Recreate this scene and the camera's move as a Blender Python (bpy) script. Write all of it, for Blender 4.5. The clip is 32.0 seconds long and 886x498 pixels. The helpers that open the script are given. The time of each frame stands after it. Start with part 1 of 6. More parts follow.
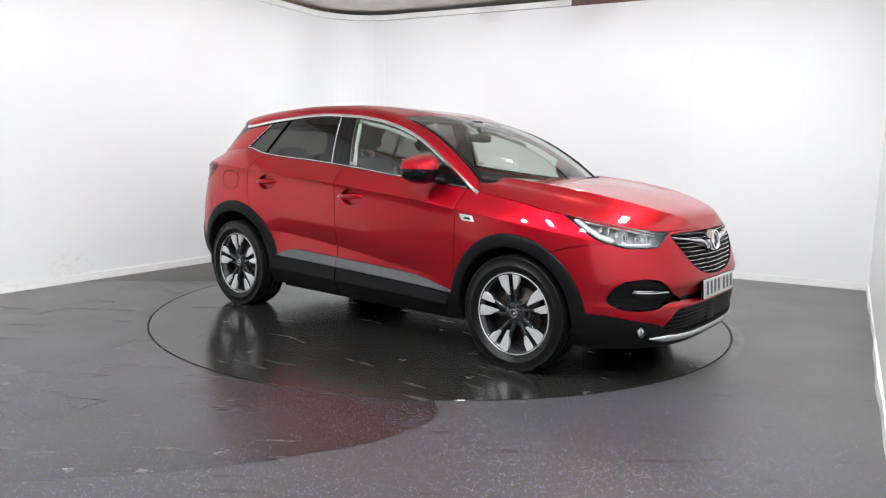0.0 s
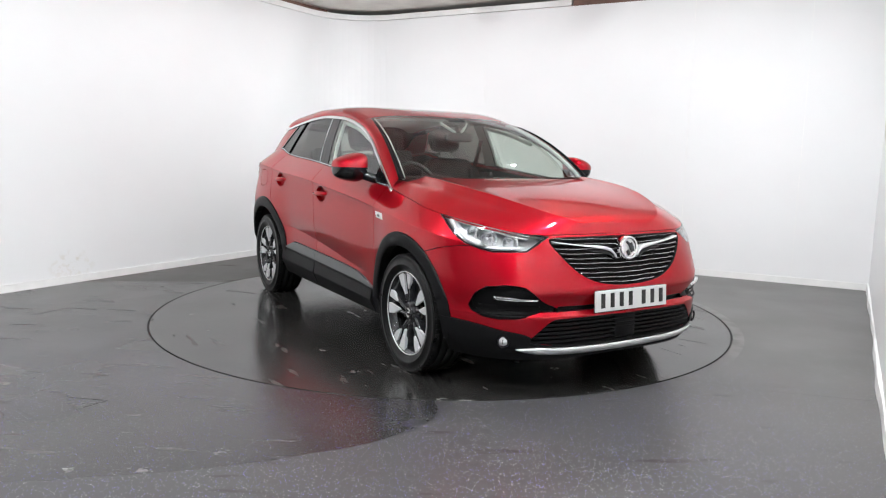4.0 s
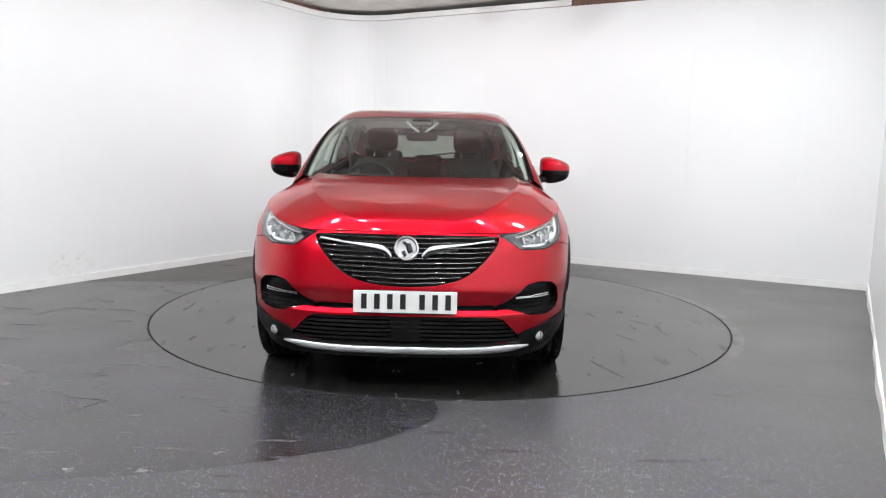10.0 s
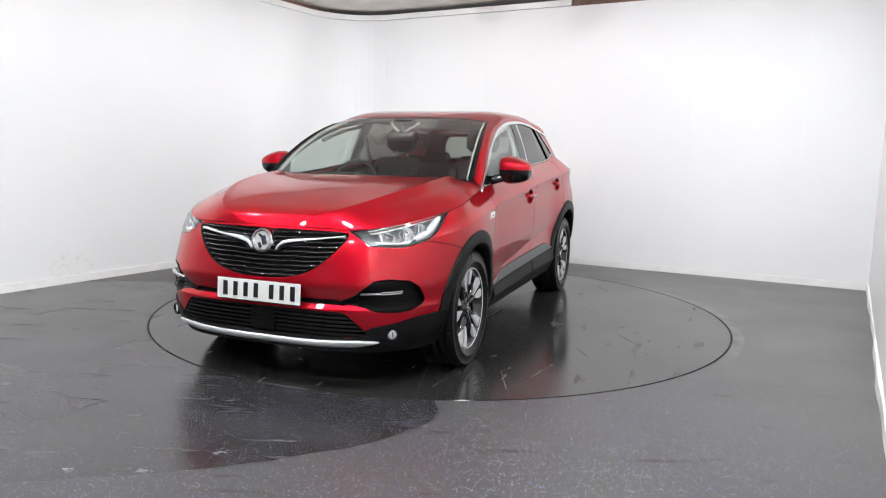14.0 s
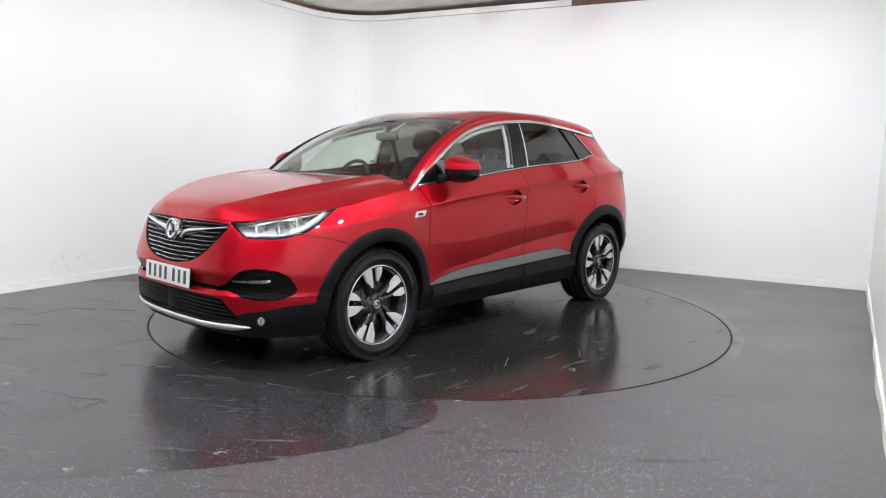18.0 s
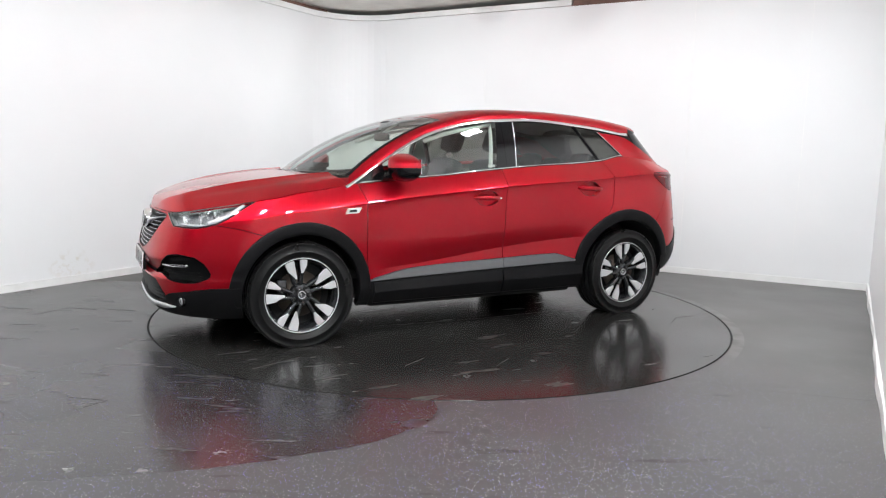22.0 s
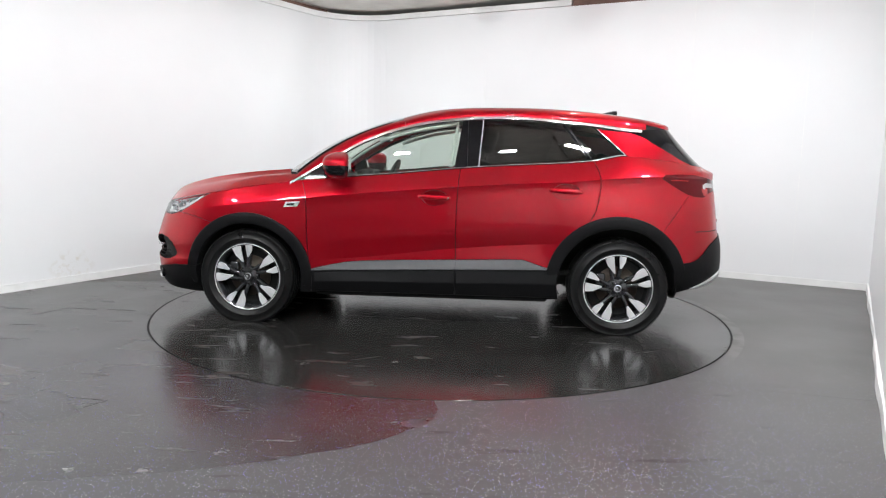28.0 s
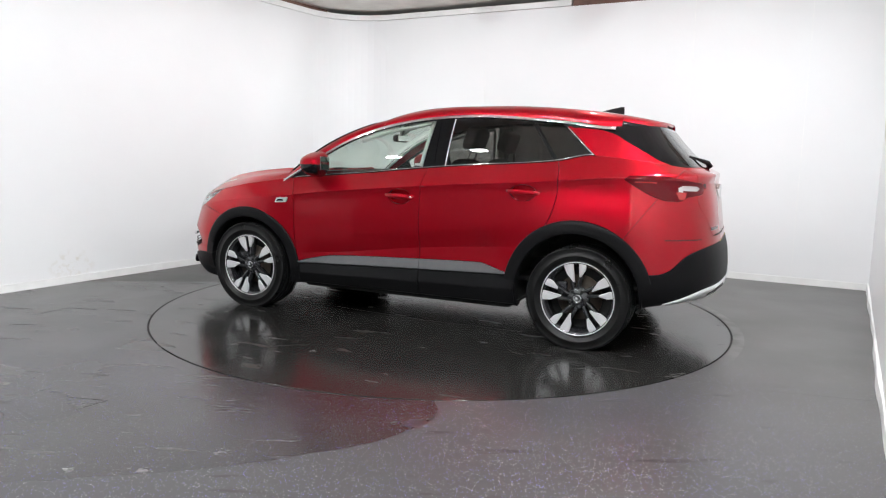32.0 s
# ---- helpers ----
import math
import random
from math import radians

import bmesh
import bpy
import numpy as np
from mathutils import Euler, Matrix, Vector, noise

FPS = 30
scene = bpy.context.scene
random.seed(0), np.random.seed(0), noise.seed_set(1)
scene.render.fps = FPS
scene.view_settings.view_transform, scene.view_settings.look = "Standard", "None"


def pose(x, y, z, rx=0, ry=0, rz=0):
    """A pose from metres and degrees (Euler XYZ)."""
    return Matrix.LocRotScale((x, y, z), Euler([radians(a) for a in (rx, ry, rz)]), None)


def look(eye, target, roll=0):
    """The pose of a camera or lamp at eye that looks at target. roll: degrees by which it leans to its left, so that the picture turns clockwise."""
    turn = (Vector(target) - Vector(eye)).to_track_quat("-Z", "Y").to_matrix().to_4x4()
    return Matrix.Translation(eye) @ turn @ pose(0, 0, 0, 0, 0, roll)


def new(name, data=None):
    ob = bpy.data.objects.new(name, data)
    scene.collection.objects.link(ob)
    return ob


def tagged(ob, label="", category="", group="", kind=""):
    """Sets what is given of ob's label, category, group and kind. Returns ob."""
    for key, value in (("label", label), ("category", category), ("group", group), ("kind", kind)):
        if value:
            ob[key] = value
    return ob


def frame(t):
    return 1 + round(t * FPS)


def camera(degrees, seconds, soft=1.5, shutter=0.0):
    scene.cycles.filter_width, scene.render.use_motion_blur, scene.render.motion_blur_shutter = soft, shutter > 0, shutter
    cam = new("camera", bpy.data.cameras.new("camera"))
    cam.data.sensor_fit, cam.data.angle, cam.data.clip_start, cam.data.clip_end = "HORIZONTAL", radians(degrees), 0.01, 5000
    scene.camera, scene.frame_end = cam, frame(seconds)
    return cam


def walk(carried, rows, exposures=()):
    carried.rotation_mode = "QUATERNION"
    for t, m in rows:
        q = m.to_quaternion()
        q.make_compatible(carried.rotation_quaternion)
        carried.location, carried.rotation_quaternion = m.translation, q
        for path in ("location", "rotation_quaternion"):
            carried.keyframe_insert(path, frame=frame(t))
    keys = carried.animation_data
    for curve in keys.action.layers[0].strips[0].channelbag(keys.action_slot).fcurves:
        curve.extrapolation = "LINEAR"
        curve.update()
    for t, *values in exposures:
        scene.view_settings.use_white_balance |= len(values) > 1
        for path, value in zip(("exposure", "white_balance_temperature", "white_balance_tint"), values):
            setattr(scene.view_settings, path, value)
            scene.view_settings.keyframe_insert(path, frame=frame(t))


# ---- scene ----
cam = camera(63.86, 32.0, soft=1.2)
EYE = Vector((0.009, -5.753, 1.255))
AIM = EYE + Vector((0, math.cos(radians(7.6)), -math.sin(radians(7.6))))
walk(cam, [(0.0, look(EYE, AIM, 1.274)), (32.0, look(EYE, AIM, 1.274))], exposures=[(0.0, -0.06), (32.0, -0.06)])

# ---- light: a closed studio lit by ceiling panels only ----
world = bpy.data.worlds.new("studio_world")
scene.world = world
world.use_nodes = True
world.node_tree.nodes["Background"].inputs[0].default_value = (0.5, 0.52, 0.55, 1)
world.node_tree.nodes["Background"].inputs[1].default_value = 0.02
PANEL_POWER = 375.0
SPOT_POWER = 95.0
SPOT_CONE = 135


# ---- material helpers ----
def mat(name, color, rough=0.5, metal=0.0, coat=0.0, bump=0.0, bscale=200.0, vary=0.0, vscale=6.0, spec=0.5, ior=1.5, rvary=0.0):
    """A principled material with colour variation at vscale, grain bump at bscale and roughness variation."""
    m = bpy.data.materials.new(name)
    m.use_nodes = True
    nt = m.node_tree
    b = nt.nodes["Principled BSDF"]
    b.inputs["Base Color"].default_value = (*color, 1)
    b.inputs["Roughness"].default_value = rough
    b.inputs["Metallic"].default_value = metal
    b.inputs["Coat Weight"].default_value = coat
    b.inputs["Coat Roughness"].default_value = 0.03
    b.inputs["Specular IOR Level"].default_value = spec
    b.inputs["IOR"].default_value = ior
    tc = nt.nodes.new("ShaderNodeTexCoord")
    if vary or rvary:
        n = nt.nodes.new("ShaderNodeTexNoise")
        n.inputs["Scale"].default_value = vscale
        n.inputs["Detail"].default_value = 5
        nt.links.new(tc.outputs["Object"], n.inputs["Vector"])
        if vary:
            r = nt.nodes.new("ShaderNodeMapRange")
            r.inputs[1].default_value, r.inputs[2].default_value = 0.3, 0.7
            r.inputs[3].default_value, r.inputs[4].default_value = 1 - vary, 1 + vary
            nt.links.new(n.outputs[0], r.inputs[0])
            h = nt.nodes.new("ShaderNodeHueSaturation")
            h.inputs["Color"].default_value = (*color, 1)
            nt.links.new(r.outputs[0], h.inputs["Value"])
            nt.links.new(h.outputs[0], b.inputs["Base Color"])
        if rvary:
            r2 = nt.nodes.new("ShaderNodeMapRange")
            r2.inputs[1].default_value, r2.inputs[2].default_value = 0.3, 0.7
            r2.inputs[3].default_value, r2.inputs[4].default_value = max(0.01, rough - rvary), rough + rvary
            nt.links.new(n.outputs[0], r2.inputs[0])
            nt.links.new(r2.outputs[0], b.inputs["Roughness"])
    if bump:
        n2 = nt.nodes.new("ShaderNodeTexNoise")
        n2.inputs["Scale"].default_value = bscale
        n2.inputs["Detail"].default_value = 3
        nt.links.new(tc.outputs["Object"], n2.inputs["Vector"])
        bp = nt.nodes.new("ShaderNodeBump")
        bp.inputs["Strength"].default_value = bump
        bp.inputs["Distance"].default_value = 0.002
        nt.links.new(n2.outputs[0], bp.inputs["Height"])
        nt.links.new(bp.outputs[0], b.inputs["Normal"])
    return m


def glow(name, color, strength):
    m = bpy.data.materials.new(name)
    m.use_nodes = True
    b = m.node_tree.nodes["Principled BSDF"]
    b.inputs["Base Color"].default_value = (*color, 1)
    b.inputs["Emission Color"].default_value = (*color, 1)
    b.inputs["Emission Strength"].default_value = strength
    return m


def glass(name, tint, rough=0.0, ior=1.45, gloss=2.0):
    """Thin tinted glazing: straight-through light and a mirror sheen that grows towards grazing."""
    m = bpy.data.materials.new(name)
    m.use_nodes = True
    nt = m.node_tree
    nt.nodes.remove(nt.nodes["Principled BSDF"])
    out = nt.nodes["Material Output"]
    tr = nt.nodes.new("ShaderNodeBsdfTransparent")
    tr.inputs[0].default_value = (*tint, 1)
    gl = nt.nodes.new("ShaderNodeBsdfGlossy")
    gl.inputs["Roughness"].default_value = rough
    lw = nt.nodes.new("ShaderNodeLayerWeight")
    lw.inputs[0].default_value = 0.5
    pw = nt.nodes.new("ShaderNodeMath")
    pw.operation, pw.inputs[1].default_value = "POWER", 5.0
    nt.links.new(lw.outputs["Facing"], pw.inputs[0])
    f0 = ((ior - 1) / (ior + 1)) ** 2 * gloss
    fr = nt.nodes.new("ShaderNodeMath")
    fr.operation, fr.inputs[1].default_value, fr.inputs[2].default_value = "MULTIPLY_ADD", 1 - f0, f0
    nt.links.new(pw.outputs[0], fr.inputs[0])
    mx = nt.nodes.new("ShaderNodeMixShader")
    nt.links.new(fr.outputs[0], mx.inputs[0])
    nt.links.new(tr.outputs[0], mx.inputs[1])
    nt.links.new(gl.outputs[0], mx.inputs[2])
    nt.links.new(mx.outputs[0], out.inputs[0])
    return m


# ---- mesh helpers ----
def link(name, bm, material, smooth=False, parent=None):
    me = bpy.data.meshes.new(name)
    bm.to_mesh(me)
    bm.free()
    for mm in (material if isinstance(material, (list, tuple)) else [material]):
        me.materials.append(mm)
    if smooth:
        me.polygons.foreach_set("use_smooth", [True] * len(me.polygons))
    ob = new(name, me)
    if parent is not None:
        ob.parent = parent
    return ob


def part(name, bm, material, parent, label="", smooth=True):
    ob = link(name, bm, material, smooth, parent)
    if label:
        tagged(ob, label)
    return ob


def struct(name, bm, material, label, smooth=False):
    return tagged(link(name, bm, material, smooth), label, kind="structure")


def lerp(a, b, t):
    return a + (b - a) * t


def curve1(xs, ys):
    """A piecewise monotone smooth interpolator through (xs, ys), xs ascending."""
    xs, ys = np.array(xs, float), np.array(ys, float)
    d = np.diff(ys) / np.diff(xs)
    m = np.empty_like(ys)
    m[0], m[-1] = d[0], d[-1]
    m[1:-1] = np.where(d[:-1] * d[1:] > 0, 2 * d[:-1] * d[1:] / (d[:-1] + d[1:] + 1e-12), 0)

    def f(x):
        x = min(max(x, xs[0]), xs[-1])
        i = min(max(int(np.searchsorted(xs, x)) - 1, 0), len(xs) - 2)
        h = xs[i + 1] - xs[i]
        t = (x - xs[i]) / h
        return float((2 * t**3 - 3 * t**2 + 1) * ys[i] + (t**3 - 2 * t**2 + t) * h * m[i] + (3 * t**2 - 2 * t**3) * ys[i + 1] + (t**3 - t**2) * h * m[i + 1])
    return f


def box(bm, cx, cy, cz, sx, sy, sz, bevel=0.0, m=None, seg=2):
    """A box in bm, centre and full sizes, with rounded edges."""
    g = bmesh.ops.create_cube(bm, size=1.0)
    vs = g["verts"]
    bmesh.ops.scale(bm, vec=(sx, sy, sz), verts=vs)
    if bevel:
        es = list({e for v in vs for e in v.link_edges})
        r = bmesh.ops.bevel(bm, geom=es, offset=bevel, segments=seg, profile=0.5, affect="EDGES")
        vs = list({v for f in r["faces"] for v in f.verts} | {v for v in vs if v.is_valid})
    bmesh.ops.translate(bm, vec=(cx, cy, cz), verts=vs)
    if m is not None:
        bmesh.ops.transform(bm, matrix=m, verts=vs)
    return vs


def boxed(*a, **k):
    bm = bmesh.new()
    box(bm, *a, **k)
    return bm


def grid_mesh(bm, rows, close=False):
    """Faces over a list of equal rows of points; returns the vertex rows."""
    vr = [[bm.verts.new(p) for p in r] for r in rows]
    for a, b in zip(vr, vr[1:]):
        n = len(a)
        for i in range(n if close else n - 1):
            q = (a[i], a[(i + 1) % n], b[(i + 1) % n], b[i])
            q = tuple(dict.fromkeys(q))
            if len(q) > 2:
                bm.faces.new(q)
    return vr


def tube(bm, pts, rad, n=10, caps=True):
    """A round bar along points; rad is a number or one for each point."""
    pts = [Vector(p) for p in pts]
    rows = []
    up = Vector((0, 0, 1))
    for i, p in enumerate(pts):
        d = (pts[min(i + 1, len(pts) - 1)] - pts[max(i - 1, 0)]).normalized()
        a = d.cross(up if abs(d.z) < 0.95 else Vector((1, 0, 0))).normalized()
        b = a.cross(d)
        r = rad[i] if isinstance(rad, (list, tuple)) else rad
        rows.append([p + r * (math.cos(t) * a + math.sin(t) * b) for t in (2 * math.pi * k / n for k in range(n))])
    vr = grid_mesh(bm, rows, close=True)
    if caps:
        bm.faces.new(vr[0][::-1])
        bm.faces.new(vr[-1])
    bmesh.ops.recalc_face_normals(bm, faces=bm.faces)


def lathe(bm, prof, n=48, axis="y", m=None):
    """Turn a profile of (radius, along) round an axis."""
    rows = []
    for r, a in prof:
        row = []
        for k in range(n):
            t = 2 * math.pi * k / n
            c, s = r * math.cos(t), r * math.sin(t)
            p = Vector((c, a, s)) if axis == "y" else Vector((c, s, a)) if axis == "z" else Vector((a, c, s))
            row.append(m @ p if m is not None else p)
        rows.append(row)
    vr = grid_mesh(bm, rows, close=True)
    bmesh.ops.recalc_face_normals(bm, faces=bm.faces)
    return vr
# ---- materials of the studio ----
def wall_material():
    """White paint with an old ochre scrape low on one wall."""
    m = mat("white_panel_paint", (0.765, 0.77, 0.775), 0.45, bump=0.05, bscale=60, vary=0.015, vscale=1.2)
    nt = m.node_tree
    N, L = nt.nodes.new, nt.links.new
    b = nt.nodes["Principled BSDF"]
    tc = N("ShaderNodeTexCoord")
    v = N("ShaderNodeVectorMath"); v.operation = "SUBTRACT"; v.inputs[1].default_value = (-3.41, 0.72, 0.17)
    L(tc.outputs["Object"], v.inputs[0])
    k = N("ShaderNodeVectorMath"); k.operation = "MULTIPLY"; k.inputs[1].default_value = (4.0, 4.0, 6.5)
    L(v.outputs[0], k.inputs[0])
    ln = N("ShaderNodeVectorMath"); ln.operation = "LENGTH"
    L(k.outputs[0], ln.inputs[0])
    n = N("ShaderNodeTexNoise"); n.inputs["Scale"].default_value = 14.0; n.inputs["Detail"].default_value = 4
    L(tc.outputs["Object"], n.inputs["Vector"])
    r = N("ShaderNodeMapRange"); r.inputs[1].default_value, r.inputs[2].default_value, r.inputs[3].default_value, r.inputs[4].default_value = 0.2, 1.0, 0.5, 0.0
    L(ln.outputs["Value"], r.inputs[0])
    r2 = N("ShaderNodeMapRange"); r2.inputs[1].default_value, r2.inputs[2].default_value = 0.50, 0.62
    L(n.outputs[0], r2.inputs[0])
    mu = N("ShaderNodeMath"); mu.operation = "MULTIPLY"
    L(r.outputs[0], mu.inputs[0]); L(r2.outputs[0], mu.inputs[1])
    mx = N("ShaderNodeMix"); mx.data_type = "RGBA"
    old = b.inputs["Base Color"].links[0].from_socket
    L(mu.outputs[0], mx.inputs[0]); L(old, mx.inputs[6])
    mx.inputs[7].default_value = (0.52, 0.45, 0.33, 1)
    L(mx.outputs[2], b.inputs["Base Color"])
    return m


M_WALL = wall_material()
# greys of the two unseen walls, set by what the car should reflect
M_DARKWALL = mat("grey_unseen_wall_paint", (0.17, 0.17, 0.175), 0.6, vary=0.1, vscale=2)
M_UNSEEN_SIDE = mat("pale_unseen_wall_paint", (0.52, 0.52, 0.525), 0.55, vary=0.06, vscale=2)
M_SKIRT = mat("white_skirting_paint", (0.78, 0.78, 0.77), 0.4, vary=0.04, vscale=9)
M_CEIL = mat("grey_board_ceiling", (0.78, 0.755, 0.71), 0.8, bump=0.2, bscale=40, vary=0.12, vscale=3)
M_BROWN = mat("brown_timber_beam", (0.16, 0.09, 0.07), 0.7, vary=0.2, vscale=7)
M_PANEL_FRAME = mat("white_lamp_frame", (0.7, 0.7, 0.7), 0.4)
M_DIFF = glow("lamp_diffuser", (0.955, 0.98, 1.0), PANEL_POWER)
M_GAP_SHADE = mat("black_gap_shade", (0.012, 0.012, 0.012), 0.6)


def floor_material(name, moving):
    """Dark grey safety vinyl: flakes of pale and blue grit, smears, scuffs; a dry dull part with a curved edge by the door."""
    m = bpy.data.materials.new(name)
    m.use_nodes = True
    nt = m.node_tree
    N, L = nt.nodes.new, nt.links.new
    b = nt.nodes["Principled BSDF"]
    tc = N("ShaderNodeTexCoord")

    def noise(scale, detail, src=None):
        n = N("ShaderNodeTexNoise")
        n.inputs["Scale"].default_value, n.inputs["Detail"].default_value = scale, detail
        L(src or tc.outputs["Object"], n.inputs["Vector"])
        return n.outputs[0]

    def ramp(src, a0, a1, b0=0.0, b1=1.0):
        r = N("ShaderNodeMapRange")
        for k, v in enumerate((a0, a1, b0, b1)):
            r.inputs[k + 1].default_value = v
        L(src, r.inputs[0])
        return r.outputs[0]

    def calc(op, a, c=None, d=None):
        q = N("ShaderNodeMath")
        q.operation = op
        for k, v in enumerate((a, c, d)):
            if v is None:
                continue
            if isinstance(v, (int, float)):
                q.inputs[k].default_value = v
            else:
                L(v, q.inputs[k])
        return q.outputs[0]

    def blend(f, c0, c1):
        x = N("ShaderNodeMix")
        x.data_type = "RGBA"
        if isinstance(f, (int, float)):
            x.inputs[0].default_value = f
        else:
            L(f, x.inputs[0])
        for k, v in ((6, c0), (7, c1)):
            if isinstance(v, tuple):
                x.inputs[k].default_value = (*v, 1)
            else:
                L(v, x.inputs[k])
        return x.outputs[2]

    big = noise(1.3, 6)
    tone = ramp(big, 0.3, 0.75)
    fine = ramp(noise(38.0, 3), 0.3, 0.7, 0.0, 1.0)
    if moving:
        col = blend(tone, WET_A, WET_B)
    else:
        sxyz = N("ShaderNodeSeparateXYZ")
        L(tc.outputs["Object"], sxyz.inputs[0])
        X, Y = sxyz.outputs[0], sxyz.outputs[1]
        # outside an ellipse-shaped wipe mark the floor is dry and dull
        ex, ey = calc("MULTIPLY", calc("ADD", X, 2.600), 0.3828), calc("MULTIPLY", calc("ADD", Y, 2.350), 1.0483)
        wob = calc("MULTIPLY", calc("SUBTRACT", noise(5.0, 3), 0.5), 0.03)
        rad = calc("ADD", calc("SQRT", calc("ADD", calc("MULTIPLY", ex, ex), calc("MULTIPLY", ey, ey))), wob)
        front = calc("MULTIPLY", ramp(X, -2.1, -0.9), ramp(rad, 0.993, 1.007))
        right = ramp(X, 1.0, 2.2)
        # dull brownish strip beyond the mopped part, towards the far left corner
        far = calc("MULTIPLY", ramp(calc("ADD", calc("MULTIPLY_ADD", X, -0.10, Y), calc("MULTIPLY", wob, 3.0)), 1.10, 1.16), ramp(X, -0.6, -1.2))
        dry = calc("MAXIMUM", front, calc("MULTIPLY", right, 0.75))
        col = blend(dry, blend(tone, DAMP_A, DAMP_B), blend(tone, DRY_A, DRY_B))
        col = blend(calc("MULTIPLY", fine, 0.35), col, (0.035, 0.034, 0.036))
        # right side paled in the base colour, for the walls reflected in it
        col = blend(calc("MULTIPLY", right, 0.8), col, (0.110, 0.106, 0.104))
        col = blend(calc("MULTIPLY", far, 0.8), col, (0.040, 0.035, 0.031))
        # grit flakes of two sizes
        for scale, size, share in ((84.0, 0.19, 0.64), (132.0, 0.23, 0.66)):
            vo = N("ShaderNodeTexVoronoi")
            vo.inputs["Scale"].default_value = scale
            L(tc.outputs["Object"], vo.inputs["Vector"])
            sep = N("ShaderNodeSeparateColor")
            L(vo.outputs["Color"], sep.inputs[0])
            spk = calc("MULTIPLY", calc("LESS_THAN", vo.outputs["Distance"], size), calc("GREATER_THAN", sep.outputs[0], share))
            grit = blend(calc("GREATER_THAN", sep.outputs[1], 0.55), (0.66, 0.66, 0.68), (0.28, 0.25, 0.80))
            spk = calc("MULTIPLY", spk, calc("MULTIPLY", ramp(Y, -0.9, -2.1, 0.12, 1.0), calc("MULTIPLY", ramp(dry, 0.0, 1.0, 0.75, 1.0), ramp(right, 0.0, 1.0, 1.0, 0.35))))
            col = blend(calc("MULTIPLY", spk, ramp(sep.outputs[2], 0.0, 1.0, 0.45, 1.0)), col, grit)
        # pale worn ring beside the turntable
        rr_ = calc("SQRT", calc("ADD", calc("MULTIPLY", X, X), calc("MULTIPLY", Y, Y)))
        ring_ = calc("MULTIPLY", calc("MULTIPLY", calc("LESS_THAN", rr_, 2.315), ramp(X, 1.7, 2.1)), ramp(noise(9.0, 4), 0.35, 0.6))
        col = blend(calc("MULTIPLY", ring_, 0.8), col, (0.17, 0.165, 0.16))
    # scuffs: stretched noise
    mp = N("ShaderNodeMapping")
    mp.inputs["Rotation"].default_value, mp.inputs["Scale"].default_value = (0, 0, 0.5), (1.4, 6, 1)
    L(tc.outputs["Object"], mp.inputs["Vector"])
    scuff = ramp(noise(1.6, 4, mp.outputs[0]), 0.63, 0.70)
    if not moving:
        scuff = calc("MULTIPLY", scuff, calc("SUBTRACT", 1.0, right))
    col = blend(calc("MULTIPLY", scuff, 0.35), col, (0.052, 0.042, 0.035))
    # dried droplets and flecks of residue
    warp = N("ShaderNodeVectorMath")
    warp.operation = "MULTIPLY_ADD"
    nv = N("ShaderNodeTexNoise")
    nv.inputs["Scale"].default_value = 17.0
    nv.inputs["Detail"].default_value = 4.0
    L(tc.outputs["Object"], nv.inputs["Vector"])
    L(nv.outputs["Color"], warp.inputs[0])
    warp.inputs[1].default_value = (0.07, 0.07, 0.0)
    L(tc.outputs["Object"], warp.inputs[2])
    vb = N("ShaderNodeTexVoronoi")
    vb.inputs["Scale"].default_value = 3.6
    L(warp.outputs[0], vb.inputs["Vector"])
    sb = N("ShaderNodeSeparateColor")
    L(vb.outputs["Color"], sb.inputs[0])
    fleck = calc("MULTIPLY", ramp(vb.outputs["Distance"], 0.11, 0.07), calc("GREATER_THAN", sb.outputs[0], 0.45 if moving else 0.72))
    fleck = calc("MULTIPLY", fleck, ramp(noise(40.0, 3), 0.45, 0.6))
    if not moving:
        fleck = calc("MULTIPLY", fleck, calc("SUBTRACT", 1.0, dry))
    col = blend(calc("MULTIPLY", fleck, 0.6), col, (0.19, 0.18, 0.17))
    L(col, b.inputs["Base Color"])
    # gloss: polished, scuffs duller
    rough = calc("MULTIPLY_ADD", scuff, 0.2, ramp(big, 0.3, 0.75, 0.13 if moving else 0.19, 0.24 if moving else 0.31))
    rough = calc("MULTIPLY_ADD", fleck, 0.3, rough)
    if not moving:
        rough = calc("MULTIPLY_ADD", far, 0.16, calc("MULTIPLY_ADD", dry, 0.15, rough))
    L(rough, b.inputs["Roughness"])
    if moving:
        b.inputs["Specular IOR Level"].default_value = 0.56
    else:
        L(ramp(dry, 0.0, 1.0, 0.60, 0.45), b.inputs["Specular IOR Level"])
    bp = N("ShaderNodeBump")
    bp.inputs["Strength"].default_value, bp.inputs["Distance"].default_value = 0.06, 0.001
    L(noise(160.0, 2), bp.inputs["Height"])
    L(bp.outputs[0], b.inputs["Normal"])
    return m


WET_A, WET_B = (0.015, 0.0145, 0.014), (0.024, 0.023, 0.022)
DAMP_A, DAMP_B = (0.014, 0.0132, 0.013), (0.024, 0.0228, 0.022)
DRY_A, DRY_B = (0.046, 0.0445, 0.0445), (0.063, 0.061, 0.0605)
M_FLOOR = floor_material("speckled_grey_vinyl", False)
M_DISC = floor_material("speckled_grey_turntable_vinyl", True)

